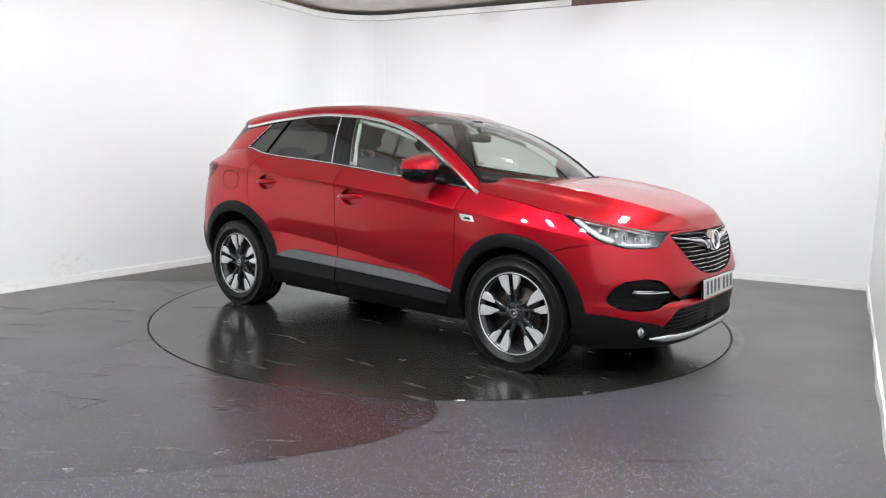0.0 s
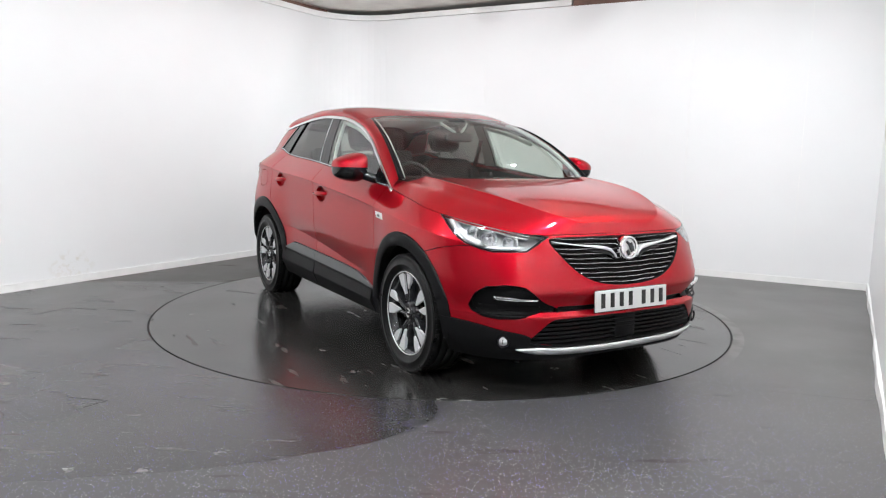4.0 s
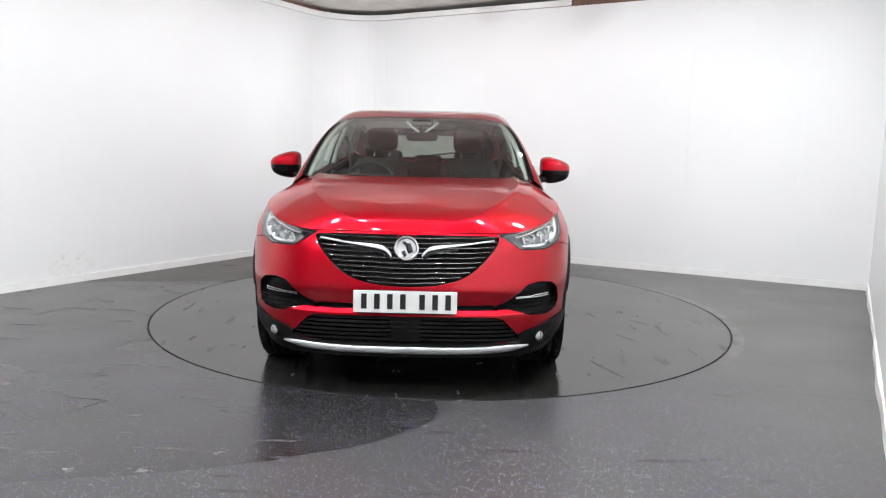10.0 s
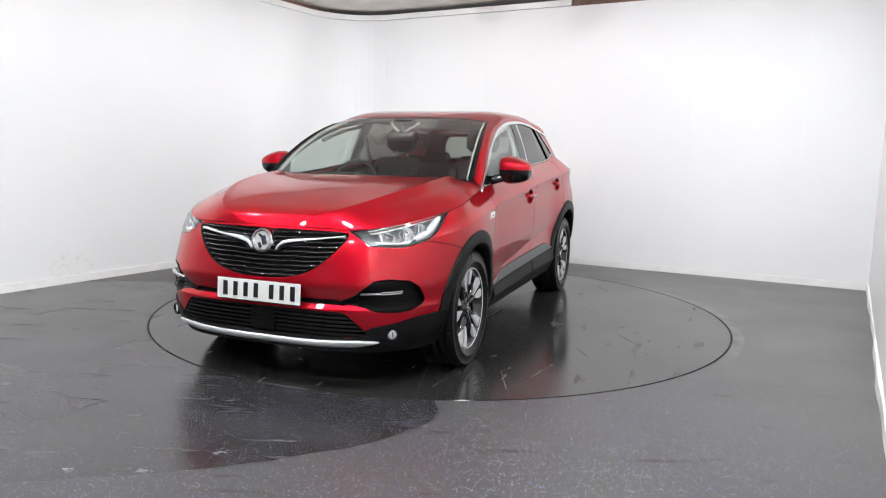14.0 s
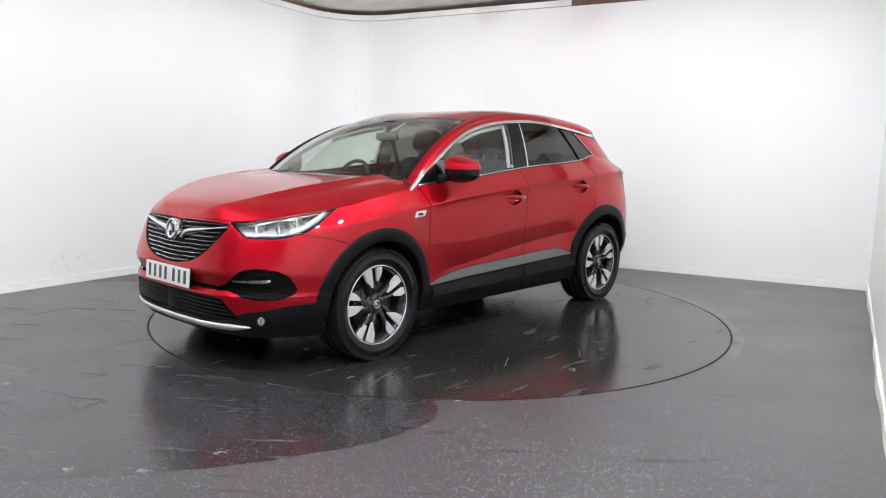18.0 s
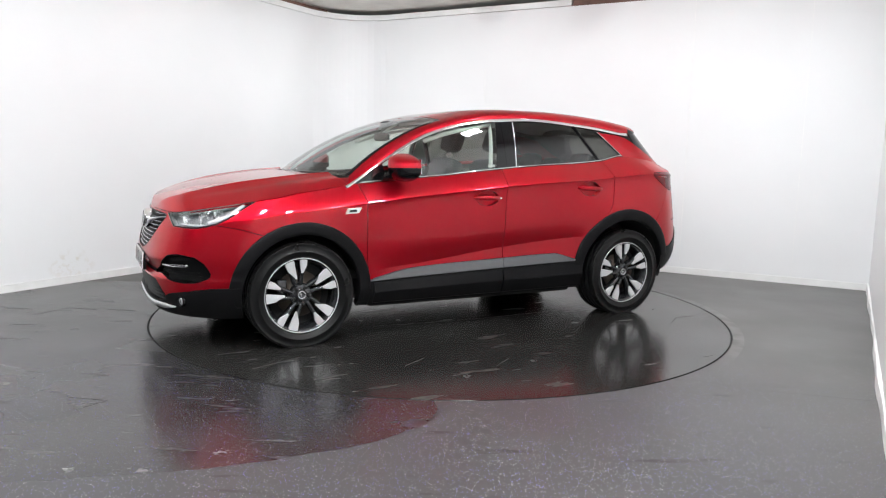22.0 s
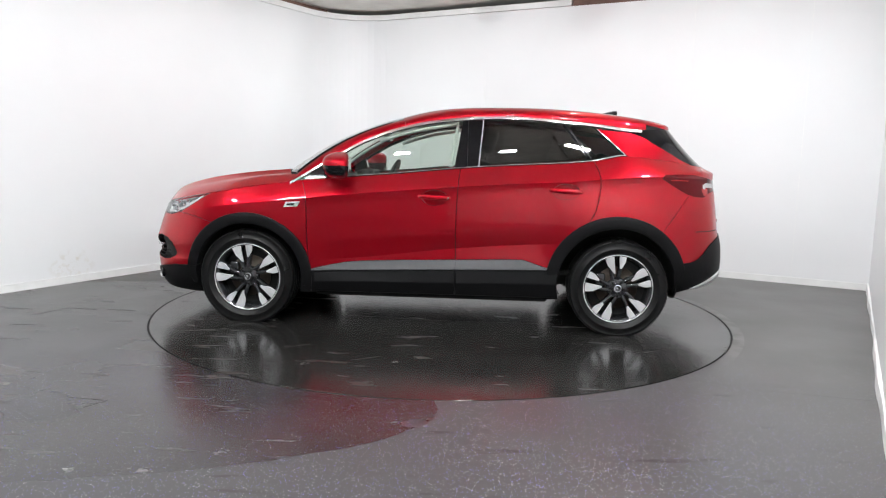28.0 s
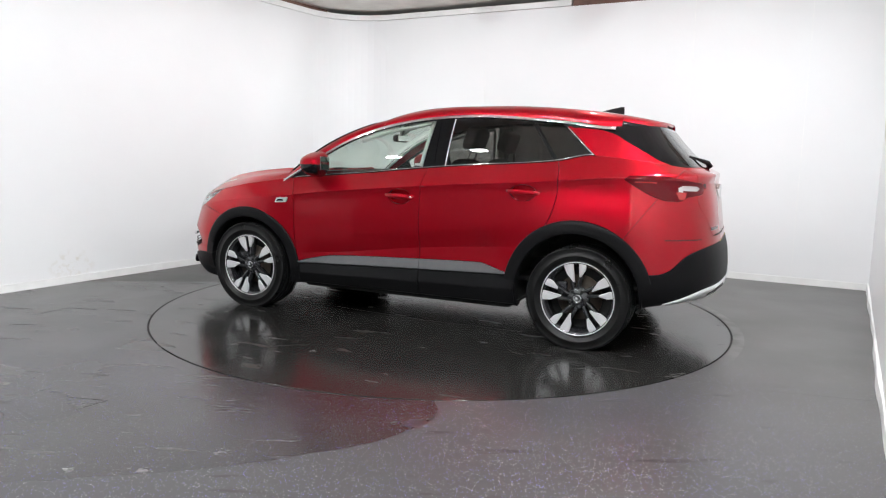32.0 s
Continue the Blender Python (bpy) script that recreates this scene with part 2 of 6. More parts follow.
# ---- the studio: walls, rounded corner, floor, ceiling ----
H_WALL, H_TRIM, H_CEIL, TH = 2.97, 3.04, 3.10, 0.12
DL = Vector((math.cos(radians(59.6)), math.sin(radians(59.6)), 0))      # along the left wall, away from the camera
DR = Vector((math.cos(radians(60.4)), math.sin(radians(60.4)), 0))
DB = Vector((math.cos(radians(-27.9)), math.sin(radians(-27.9)), 0))    # along the back wall
P_L, P_B = Vector((-3.017, 1.388, 0)), Vector((2.917, 1.900, 0))
den = DL.x * DB.y - DL.y * DB.x
sL = ((P_B - P_L).x * DB.y - (P_B - P_L).y * DB.x) / den
C_LB = P_L + sL * DL
C_RB = Vector((4.25, 1.22, 0))
C_LF, C_RF = C_LB - 10.2 * DL, C_RB - 10.2 * DR
R_COR = 0.75


def wall_slab(name, a, b, z0, z1, outward, th, material, label):
    bm = bmesh.new()
    o = outward * th
    vs = [bm.verts.new(p + Vector((0, 0, z))) for z in (z0, z1) for p in (a, b, b + o, a + o)]
    for q in ((0, 1, 2, 3), (4, 7, 6, 5), (0, 4, 5, 1), (1, 5, 6, 2), (2, 6, 7, 3), (3, 7, 4, 0)):
        bm.faces.new([vs[i] for i in q])
    bmesh.ops.recalc_face_normals(bm, faces=bm.faces)
    return struct(name, bm, material, label)


NL, NB, NR = Vector((-DL.y, DL.x, 0)), Vector((-DB.y, DB.x, 0)), Vector((DR.y, -DR.x, 0))
T1, T2 = C_LB - R_COR * DL, C_LB + R_COR * DB


def corner_arc(out, n=14):
    """Points of the rounded corner between the left and the back wall, moved outwards by out."""
    t1, t2 = T1, T2
    c = t1 - NL * R_COR
    c2 = t2 - NB * R_COR
    c = (c + c2) / 2
    a0, a1 = math.atan2((t1 - c).y, (t1 - c).x), math.atan2((t2 - c).y, (t2 - c).x)
    r0, r1 = (t1 - c).length, (t2 - c).length
    return [c + (lerp(r0, r1, k / n) + out) * Vector((math.cos(lerp(a0, a1, k / n)), math.sin(lerp(a0, a1, k / n)), 0)) for k in range(n + 1)]


def ribbon(name, inner, outer, z0, z1, material, label):
    bm = bmesh.new()
    rows = [[p + Vector((0, 0, z)) for p in line] for line, z in ((inner, z0), (inner, z1), (outer, z1), (outer, z0), (inner, z0))]
    grid_mesh(bm, rows)
    bmesh.ops.remove_doubles(bm, verts=bm.verts, dist=1e-5)
    bmesh.ops.recalc_face_normals(bm, faces=bm.faces)
    return struct(name, bm, material, label)


C_LM = P_L - DL * 3.2
wall_slab("wall_left", C_LM, T1, 0, H_WALL, NL, TH, M_WALL, "smooth white painted studio wall with a scuff mark")
wall_slab("wall_back", T2, C_RB, 0, H_WALL, NB, TH, M_WALL, "white painted studio wall of joined panels")
wall_slab("wall_right", C_RB, C_RF, 0, H_TRIM, NR, TH, M_WALL, "white painted studio side wall close beside the camera")
# added walls out of view: they close the room and tone the car's reflections
wall_slab("wall_shutter", C_LF, C_LM, 0, H_TRIM, NL, TH, M_UNSEEN_SIDE, "pale grey closed roller shutter beside the camera")
wall_slab("wall_front", C_RF, C_LF, 0, H_TRIM, -(DL + DR).normalized(), TH, M_DARKWALL, "grey wall behind the camera")
ARC = corner_arc(0)
w = ribbon("wall_corner", ARC, corner_arc(TH), 0, H_WALL, M_WALL, "rounded white corner between two studio walls")
SK, SKT = 0.068, 0.014
wall_slab("baseboard_left", C_LM - NL * SKT, T1 - NL * SKT, 0, SK, NL, SKT - 0.001, M_SKIRT, "scuffed white painted skirting board")
wall_slab("baseboard_back", T2 - NB * SKT, C_RB - NB * SKT - DB * 0.016, 0, SK, NB, SKT - 0.001, M_SKIRT, "white painted skirting board")
ribbon("baseboard_corner", corner_arc(-SKT), corner_arc(-0.001), 0, SK, M_SKIRT, "curved white skirting board")
bm = bmesh.new()
rows = []
for k in range(60):
    s = 10.0 * k / 59
    wob = 0.006 * math.sin(s * 2.3) + 0.004 * math.sin(s * 7.1 + 1)
    p = C_RB - DR * (s + 0.001)
    rows.append([p - NR * 0.001, p - NR * (0.016 + wob), p - NR * (0.014 + wob) + Vector((0, 0, SK + wob)), p - NR * 0.001 + Vector((0, 0, SK + 0.006 + wob))])
grid_mesh(bm, rows)
bmesh.ops.recalc_face_normals(bm, faces=bm.faces)
struct("baseboard_right", bm, M_SKIRT, "wavy loose white plastic skirting strip")
# trim strip that caps the panels, broken off part-way along the back wall
wall_slab("trim_left", C_LM - NL * 0.012, T1 - NL * 0.012, H_WALL + 0.004, H_TRIM, NL, 0.06, M_SKIRT, "white capping strip on top of the wall")
ribbon("trim_corner", corner_arc(-0.012), corner_arc(0.05), H_WALL + 0.004, H_TRIM, M_SKIRT, "curved white capping strip")
TB = C_LB + DB * ((Vector((1.425, 2.70, 0)) - C_LB).dot(DB))
wall_slab("trim_back", T2 - NB * 0.012, TB - NB * 0.012, H_WALL + 0.004, H_TRIM, NB, 0.06, M_SKIRT, "white capping strip that ends part-way along")
wall_slab("beam_back", TB + DB * 0.01 + NB * 0.02, C_RB + NB * 0.02, H_WALL + 0.003, H_CEIL, NB, 0.09, M_BROWN, "dark brown timber beam above the panels")
# set-back slab coloured dark to stand in for the shaded gap
wall_slab("wall_above", C_LF + NL * 0.06, C_LB + NL * 0.06 - DL * 0.3, H_TRIM - 0.03, H_CEIL, NL, 0.06, M_BROWN, "dark gap above the wall panels")
# joints between the panels: shallow proud cover beads
bm = bmesh.new()
for s in (0.479, 2.63, 3.62):
    p = C_LB + DB * ((Vector((s, 0, 0)) - Vector((C_LB.x, 0, 0))).dot(Vector((1, 0, 0))) / DB.x) - NB * 0.001
    z0, z1 = (1.9, 2.3) if s < 1 else (SK, H_WALL)
    box(bm, 0, 0, (z0 + z1) / 2, 0.005, 0.003, z1 - z0, m=Matrix.Translation(p) @ pose(0, 0, 0, 0, 0, -27.9))
struct("trim_joints", bm, M_SKIRT, "thin pale joints between the wall panels")

bm = bmesh.new()
corners = [C_LF, C_RF, C_RB, C_LB]
R_DISC, GAP = 2.225, 0.014
ring = [bm.verts.new((math.cos(2 * math.pi * k / 128) * (R_DISC + GAP), math.sin(2 * math.pi * k / 128) * (R_DISC + GAP), 0)) for k in range(128)]
out = []
for k in range(128):
    d = Vector((math.cos(2 * math.pi * k / 128), math.sin(2 * math.pi * k / 128), 0))
    best = 1e9
    for a, b_ in zip(corners, corners[1:] + corners[:1]):
        e = b_ - a
        dn = d.x * e.y - d.y * e.x
        if abs(dn) > 1e-9:
            t = (a.x * e.y - a.y * e.x) / dn
            u = (a.x * d.y - a.y * d.x) / dn
            if t > 0 and -1e-6 <= u <= 1 + 1e-6:
                best = min(best, t)
    out.append(bm.verts.new(d * (best + 0.1)))
for k in range(128):
    j = (k + 1) % 128
    bm.faces.new((ring[k], out[k], out[j], ring[j]))
lo = [bm.verts.new(v.co - Vector((0, 0, 0.06))) for v in ring]
for k in range(128):
    j = (k + 1) % 128
    bm.faces.new((lo[k], ring[k], ring[j], lo[j]))
bm.faces.new(lo)
bmesh.ops.recalc_face_normals(bm, faces=bm.faces)
# lip and pit of the turntable gap coloured black for the shade in it
for f in bm.faces:
    if max(v.co.z for v in f.verts) > -0.001 and min(v.co.z for v in f.verts) < -0.03 or max(v.co.z for v in f.verts) < -0.03:
        f.material_index = 1
struct("floor", bm, [M_FLOOR, M_GAP_SHADE], "dark grey speckled vinyl floor, scuffed and shiny")
bm = bmesh.new()
vs = [bm.verts.new(p + Vector((0, 0, H_CEIL))) for p in (C_LF - DL + NL, C_RF - DR + NR, C_RB + DR + NR, C_LB + DL + NL)]
v2 = [bm.verts.new(v.co + Vector((0, 0, 0.1))) for v in vs]
bm.faces.new(vs), bm.faces.new(v2[::-1])
for k in range(4):
    bm.faces.new((vs[k], v2[k], v2[(k + 1) % 4], vs[(k + 1) % 4]))
bmesh.ops.recalc_face_normals(bm, faces=bm.faces)
struct("ceiling", bm, M_CEIL, "stained grey board ceiling")

# ---- ceiling lamps ----
def ceiling_lamp(x, y, turn, sx=1.2, sy=0.3):
    e = tagged(new("ceiling_lamp"), "flat white ceiling panel lamp, lit", "lamp", "ceiling panel lamps")
    bm = bmesh.new()
    for dx, dy, lx, ly in ((0, sy / 2 - 0.01, sx, 0.02), (0, -sy / 2 + 0.01, sx, 0.02), (sx / 2 - 0.01, 0, 0.02, sy - 0.04), (-sx / 2 + 0.01, 0, 0.02, sy - 0.04)):
        box(bm, dx, dy, -0.025, lx, ly, 0.05)
    part("frame", bm, M_PANEL_FRAME, e, smooth=False)
    part("diffuser", boxed(0, 0, -0.02, sx - 0.04, sy - 0.04, 0.03), M_DIFF, e, smooth=False)
    e.matrix_world = pose(x, y, H_CEIL, 0, 0, turn)
    return e


for lx, ly in ((-3.2, -2.4), (-2.0, -2.7), (-0.8, -3.0), (0.4, -3.3), (-3.4, -4.3), (-2.2, -4.6), (-1.0, -4.9), (0.0, -5.2)):
    ceiling_lamp(lx, ly, -14, 0.22, 0.24)
for lx, ly in ((1.3, -2.6), (1.9, -1.2)):
    ceiling_lamp(lx, ly, -14, 0.21, 0.23)


def spot_lamp(x, y, target, watts):
    """A small track spotlight that washes a wall."""
    e = tagged(new("spot_lamp"), "small white track spotlight aimed at a wall, lit", "spotlight", "wall-washing spotlights")
    turn = look((0, 0, -0.16), Vector(target) - Vector((x, y, H_CEIL)))
    bm = bmesh.new()
    lathe(bm, [(0.0001, 0.10), (0.05, 0.10), (0.055, 0.09), (0.06, -0.06), (0.056, -0.06), (0.05, 0.0), (0.0001, 0.0)], 20, "z", turn)
    part("can", bm, M_PANEL_FRAME, e)
    bm = bmesh.new()
    tube(bm, [(0, 0, 0.0), (0, 0, -0.10)], 0.012, 8)
    part("stem", bm, M_PANEL_FRAME, e)
    ld = bpy.data.lights.new("spot", "SPOT")
    ld.energy, ld.spot_size, ld.spot_blend, ld.shadow_soft_size, ld.color = watts, radians(SPOT_CONE), 1.0, 0.045, (0.955, 0.98, 1.0)
    lo_ = new("spot", ld)
    lo_.parent = e
    lo_.matrix_basis = turn @ Matrix.Translation((0, 0, -0.065))
    e.matrix_world = Matrix.Translation((x, y, H_CEIL))
    return e


for a, w in ((-1.7, 1.0), (-0.3, 1.0), (1.1, 1.05), (2.5, 1.15)):
    p = (C_LB + C_RB) / 2 + DB * a - NB * 2.7
    q = (C_LB + C_RB) / 2 + DB * (a + 0.1)
    spot_lamp(p.x, p.y, (q.x, q.y, 1.15), SPOT_POWER * w)
for d, w in ((1.6, 1.12), (3.1, 1.03), (4.6, 1.12), (6.1, 1.12)):
    q = C_LB - DL * d
    p = q - NL * 2.7
    spot_lamp(p.x, p.y, (q.x, q.y, 1.15), SPOT_POWER * w)
# one more unseen spot, added to lift the dim rounded corner
spot_lamp(*(C_LB - NL * 2.5 - NB * 2.5).xy, (C_LB.x, C_LB.y, 1.5), SPOT_POWER * 0.45)
q = C_RB - DR * 2.2
p = q - NR * 2.2
spot_lamp(p.x, p.y, (q.x, q.y, 0.9), SPOT_POWER * 0.95)

# ---- turntable ----
turntable = tagged(new("turntable"), "round flush vehicle turntable covered in scuffed dark vinyl", "turntable")
bm = bmesh.new()
lathe(bm, [(0.0001, 0.0), (1.0, 0.0), (R_DISC - 0.0008, 0.0), (R_DISC, -0.0008), (R_DISC, -0.05)], 128, "z")
part("deck", bm, M_DISC, turntable, smooth=False)
# black ring sunk in the gap, standing in for its shade
bm = bmesh.new()
lathe(bm, [(R_DISC + 0.001, -0.012), (R_DISC + GAP - 0.001, -0.012)], 128, "z")
part("gap_seal", bm, M_GAP_SHADE, turntable, smooth=False)


def seam_strip(pts, w, z=0.0012):
    """A thin strip along a line on the floor."""
    bm = bmesh.new()
    rows = []
    for i, p in enumerate(pts):
        a, b = Vector(pts[max(0, i - 1)]), Vector(pts[min(len(pts) - 1, i + 1)])
        d = (b - a).normalized()
        n = Vector((-d.y, d.x)) * w / 2
        rows.append([(p[0] + n.x, p[1] + n.y, z), (p[0] - n.x, p[1] - n.y, z)])
    grid_mesh(bm, rows)
    bmesh.ops.recalc_face_normals(bm, faces=bm.faces)
    return bm


M_SEAM = mat("dark_floor_seam", (0.016, 0.016, 0.016), 0.35)
M_SCRATCH = mat("pale_floor_scratch", (0.075, 0.07, 0.066), 0.6, vary=0.3, vscale=60)
for pts, w in (([(1.39, -1.75), (1.73, -1.95), (2.38, -2.11), (2.9, -2.22)], 0.006), ([(-3.03, -0.56), (-2.91, -0.31), (-2.67, -0.35)], 0.010), ([(-2.02, -2.48), (-1.88, -2.30), (-1.65, -2.34)], 0.004), ([(-1.65, -2.34), (-1.84, -2.62), (-2.02, -2.48)], 0.004)):
    struct("trim_floor_seam", seam_strip(pts, w), M_SEAM, "dark cut seam of a patch in the vinyl floor")
part("slot", seam_strip([(-1.43, -1.39), (-1.19, -1.20)], 0.016), M_SEAM, turntable, "dark slot in the turntable", smooth=False)
part("seam", seam_strip([(0.75, 0.39), (0.3, 0.44), (-0.08, 0.47), (-0.85, 0.45)], 0.004), M_SEAM, turntable, smooth=False)
for pts in ([(1.78, 1.08), (1.45, 0.95)], [(0.94, 1.37), (0.77, 1.27)], [(0.44, 1.59), (0.28, 1.48)], [(-1.41, 1.16), (-1.59, 1.03), (-1.77, 1.04)]):
    part("scratch", seam_strip(pts, 0.005), M_SCRATCH, turntable, "pale scratch", smooth=False)
# ---- materials of the car ----
def paint_material():
    """Deep metallic red: flake colour shift under a clear lacquer."""
    m = mat("red_metallic_paint", (0.43, 0.0038, 0.014), 0.31, metal=0.70, coat=0.92, spec=0.2)
    nt = m.node_tree
    b = nt.nodes["Principled BSDF"]
    tc = nt.nodes.new("ShaderNodeTexCoord")
    v = nt.nodes.new("ShaderNodeTexVoronoi")
    v.inputs["Scale"].default_value = 1400
    nt.links.new(tc.outputs["Object"], v.inputs["Vector"])
    s = nt.nodes.new("ShaderNodeSeparateColor")
    nt.links.new(v.outputs["Color"], s.inputs[0])
    r = nt.nodes.new("ShaderNodeMapRange")
    r.inputs[3].default_value, r.inputs[4].default_value = 0.85, 1.15
    nt.links.new(s.outputs[0], r.inputs[0])
    h = nt.nodes.new("ShaderNodeHueSaturation")
    h.inputs["Color"].default_value = (0.43, 0.0038, 0.014, 1)
    nt.links.new(r.outputs[0], h.inputs["Value"])
    nt.links.new(h.outputs[0], b.inputs["Base Color"])
    b.inputs["Coat Roughness"].default_value = 0.015
    b.inputs["Coat IOR"].default_value = 1.47
    b.inputs["Specular Tint"].default_value = (0.7, 0.02, 0.04, 1)
    return m


M_RED = paint_material()
M_PLASTIC = mat("black_grained_plastic", (0.0055, 0.0055, 0.006), 0.48, bump=0.2, bscale=500, vary=0.08, vscale=8, spec=0.16)
M_GLOSSBLK = mat("gloss_black_trim", (0.005, 0.005, 0.006), 0.06, spec=0.34)
M_SHELL = mat("dark_inner_shell", (0.008, 0.008, 0.008), 0.8)
M_CHROME = mat("bright_chrome", (0.82, 0.82, 0.83), 0.08, metal=1.0)
M_SATIN = mat("satin_silver_trim", (0.62, 0.63, 0.64), 0.36, metal=0.35, vary=0.03, vscale=20)
M_STRIPE = mat("dark_satin_silver_stripe", (0.145, 0.147, 0.152), 0.48, metal=0.3, vary=0.05, vscale=25)
M_GLASS = glass("clear_green_glazing", (0.82, 0.89, 0.84), gloss=4.0)
M_PRIVACY = glass("dark_privacy_glazing", (0.17, 0.165, 0.155))
M_REARGLASS = glass("tinted_rear_glazing", (0.34, 0.36, 0.33))
M_LENS = glass("clear_lamp_lens", (0.97, 0.98, 0.98), ior=1.35)
M_TAIL = mat("red_tail_lens", (0.10, 0.002, 0.005), 0.12, spec=0.25)
M_TAILB = mat("bright_red_reflector_and_glint", (0.36, 0.008, 0.010), 0.15, coat=1.0)
M_WHITELENS = mat("white_lamp_lens", (0.50, 0.47, 0.47), 0.15, coat=0.5)
M_DRL = mat("pale_light_guide", (0.55, 0.55, 0.56), 0.2, coat=0.5)
M_TYRE = mat("black_tyre_rubber", (0.006, 0.006, 0.006), 0.36, bump=0.1, bscale=300, vary=0.15, vscale=12, rvary=0.1, spec=0.25)
M_ALLOY = mat("machined_alloy", (0.70, 0.70, 0.71), 0.36, metal=0.4, vary=0.03, vscale=60)
M_DARKALLOY = mat("gloss_anthracite_alloy", (0.03, 0.031, 0.034), 0.15, metal=0.4, coat=0.7)
M_BRAKE = mat("rusty_brake_disc", (0.085, 0.068, 0.055), 0.45, metal=0.7, vary=0.25, vscale=14)
M_SEAT = mat("charcoal_seat_cloth", (0.014, 0.014, 0.015), 0.85, bump=0.3, bscale=400, vary=0.1, vscale=15)
M_DASH = mat("black_soft_dashboard", (0.016, 0.016, 0.017), 0.6, bump=0.15, bscale=350)
M_PILLAR = mat("pale_pillar_lining", (0.70, 0.72, 0.70), 0.7, bump=0.1, bscale=300)
M_LINER = mat("pale_grey_headlining", (0.42, 0.42, 0.40), 0.85, bump=0.1, bscale=300)
M_PLATE = mat("white_plate_plastic", (0.62, 0.62, 0.61), 0.25, coat=0.4)
M_PLATEY = mat("yellow_plate_plastic", (0.75, 0.58, 0.10), 0.25, coat=0.4)
M_INK = mat("black_plate_ink", (0.01, 0.01, 0.01), 0.3)
M_MIRROR = mat("mirror_silver", (0.9, 0.9, 0.9), 0.02, metal=1.0)
M_REFL = mat("lamp_reflector", (0.86, 0.87, 0.88), 0.14, metal=0.9)
M_LAMPBACK = mat("grey_lamp_backing", (0.36, 0.365, 0.375), 0.28, metal=0.5)
M_HOUSING = mat("silver_lamp_housing", (0.74, 0.75, 0.76), 0.25, metal=0.5)

car = tagged(new("car"), "red mid-size five-door crossover car with black cladding on a turntable", "car")
OFF = Vector((0.037, -0.161, 0.0))


def cpart(name, bm, material, label="", parent=None, smooth=True):
    ob = part(name, bm, material, parent or car, label, smooth)
    if smooth and material in (M_RED, M_PLASTIC, M_GLOSSBLK):
        # large faces lead the shading, so that narrow ones along the cuts don't dent it
        w = ob.modifiers.new("even_shading", "WEIGHTED_NORMAL")
        w.mode, w.weight = "FACE_AREA", 60
    if parent is None:
        ob.location = OFF
    return ob


# ---- shape of the body, x forward, y to the left, from the middle of the wheelbase ----
z_crease = curve1([-2.3, -1.57, -1.25, -0.94, -0.54, -0.145, 0.255, 0.66, 0.88, 1.3, 2.3], [1.10, 1.13, 1.108, 1.081, 1.057, 1.027, 0.99, 0.952, 0.925, 0.88, 0.74])
z_belt_c = curve1([-2.4, -2.0, -1.6, -1.365, -1.14, -0.94, -0.54, -0.32, 0.024, 0.265, 0.587, 1.015, 1.07, 1.36, 1.5, 1.6, 1.73, 1.9, 2.0, 2.067, 2.2],
                  [1.19, 1.20, 1.25, 1.268, 1.227, 1.207, 1.182, 1.165, 1.133, 1.107, 1.080, 1.039, 1.030, 0.988, 0.960, 0.942, 0.920, 0.888, 0.866, 0.856, 0.862])
z_chrome = curve1([-2.3, -1.75, -1.6, -1.472, -1.18, -0.941, -0.533, -0.202, 0.042, 0.288, 0.49, 0.689, 0.847, 1.015, 1.1],
                  [1.468, 1.468, 1.463, 1.459, 1.493, 1.514, 1.537, 1.521, 1.490, 1.431, 1.353, 1.243, 1.146, 1.042, 1.0])
z_bot = curve1([-2.3, -2.15, -2.04, -1.89, -1.79, -1.6, -1.0, 1.0, 1.7, 2.3], [0.395, 0.385, 0.357, 0.340, 0.322, 0.285, 0.240, 0.232, 0.205, 0.228])
XF = curve1([0.18, 0.23, 0.30, 0.40, 0.445, 0.474, 0.500, 0.575, 0.62, 0.78, 0.86, 0.95], [2.12, 2.165, 2.195, 2.208, 2.211, 2.190, 2.191, 2.218, 2.208, 2.168, 2.132, 2.06])
NF = curve1([0.2, 0.32, 0.52, 0.78, 1.0], [3.4, 3.55, 3.55, 3.05, 2.75])
XR = curve1([0.28, 0.36, 0.46, 0.60, 0.72, 0.80, 1.0, 1.10, 1.155, 1.19, 1.23, 1.50, 1.6], [-2.055, -2.150, -2.188, -2.180, -2.154, -2.141, -2.113, -2.090, -2.096, -2.036, -1.980, -1.735, -1.67])
NR_ = curve1([0.3, 0.55, 1.0, 1.2, 1.5], [3.0, 3.55, 3.45, 3.7, 4.2])
W_LOW = curve1([0.18, 0.25, 0.33, 0.42, 0.49, 0.57, 0.63, 0.72, 0.82, 0.92, 1.1], [0.80, 0.835, 0.862, 0.869, 0.872, 0.876, 0.880, 0.885, 0.888, 0.887, 0.882])
z_fold = curve1([-2.3, -1.3, -0.766, -0.167, 0.625, 1.2, 2.3], [0.66, 0.655, 0.635, 0.586, 0.492, 0.46, 0.45])


def y_belt(x):
    if x > 1.03:
        return lerp(0.825, 0.875, min(1, (x - 1.03) / 0.45))
    return 0.785 - 0.36 * (z_belt_c(x) - 1.15)


def bulge(x, z):
    g = math.exp(-(((z - 0.62) / 0.36) ** 4))
    return g * (0.044 * math.exp(-(((x - 1.46) / 0.46) ** 4)) + 0.044 * math.exp(-(((x + 1.48) / 0.55) ** 4)))


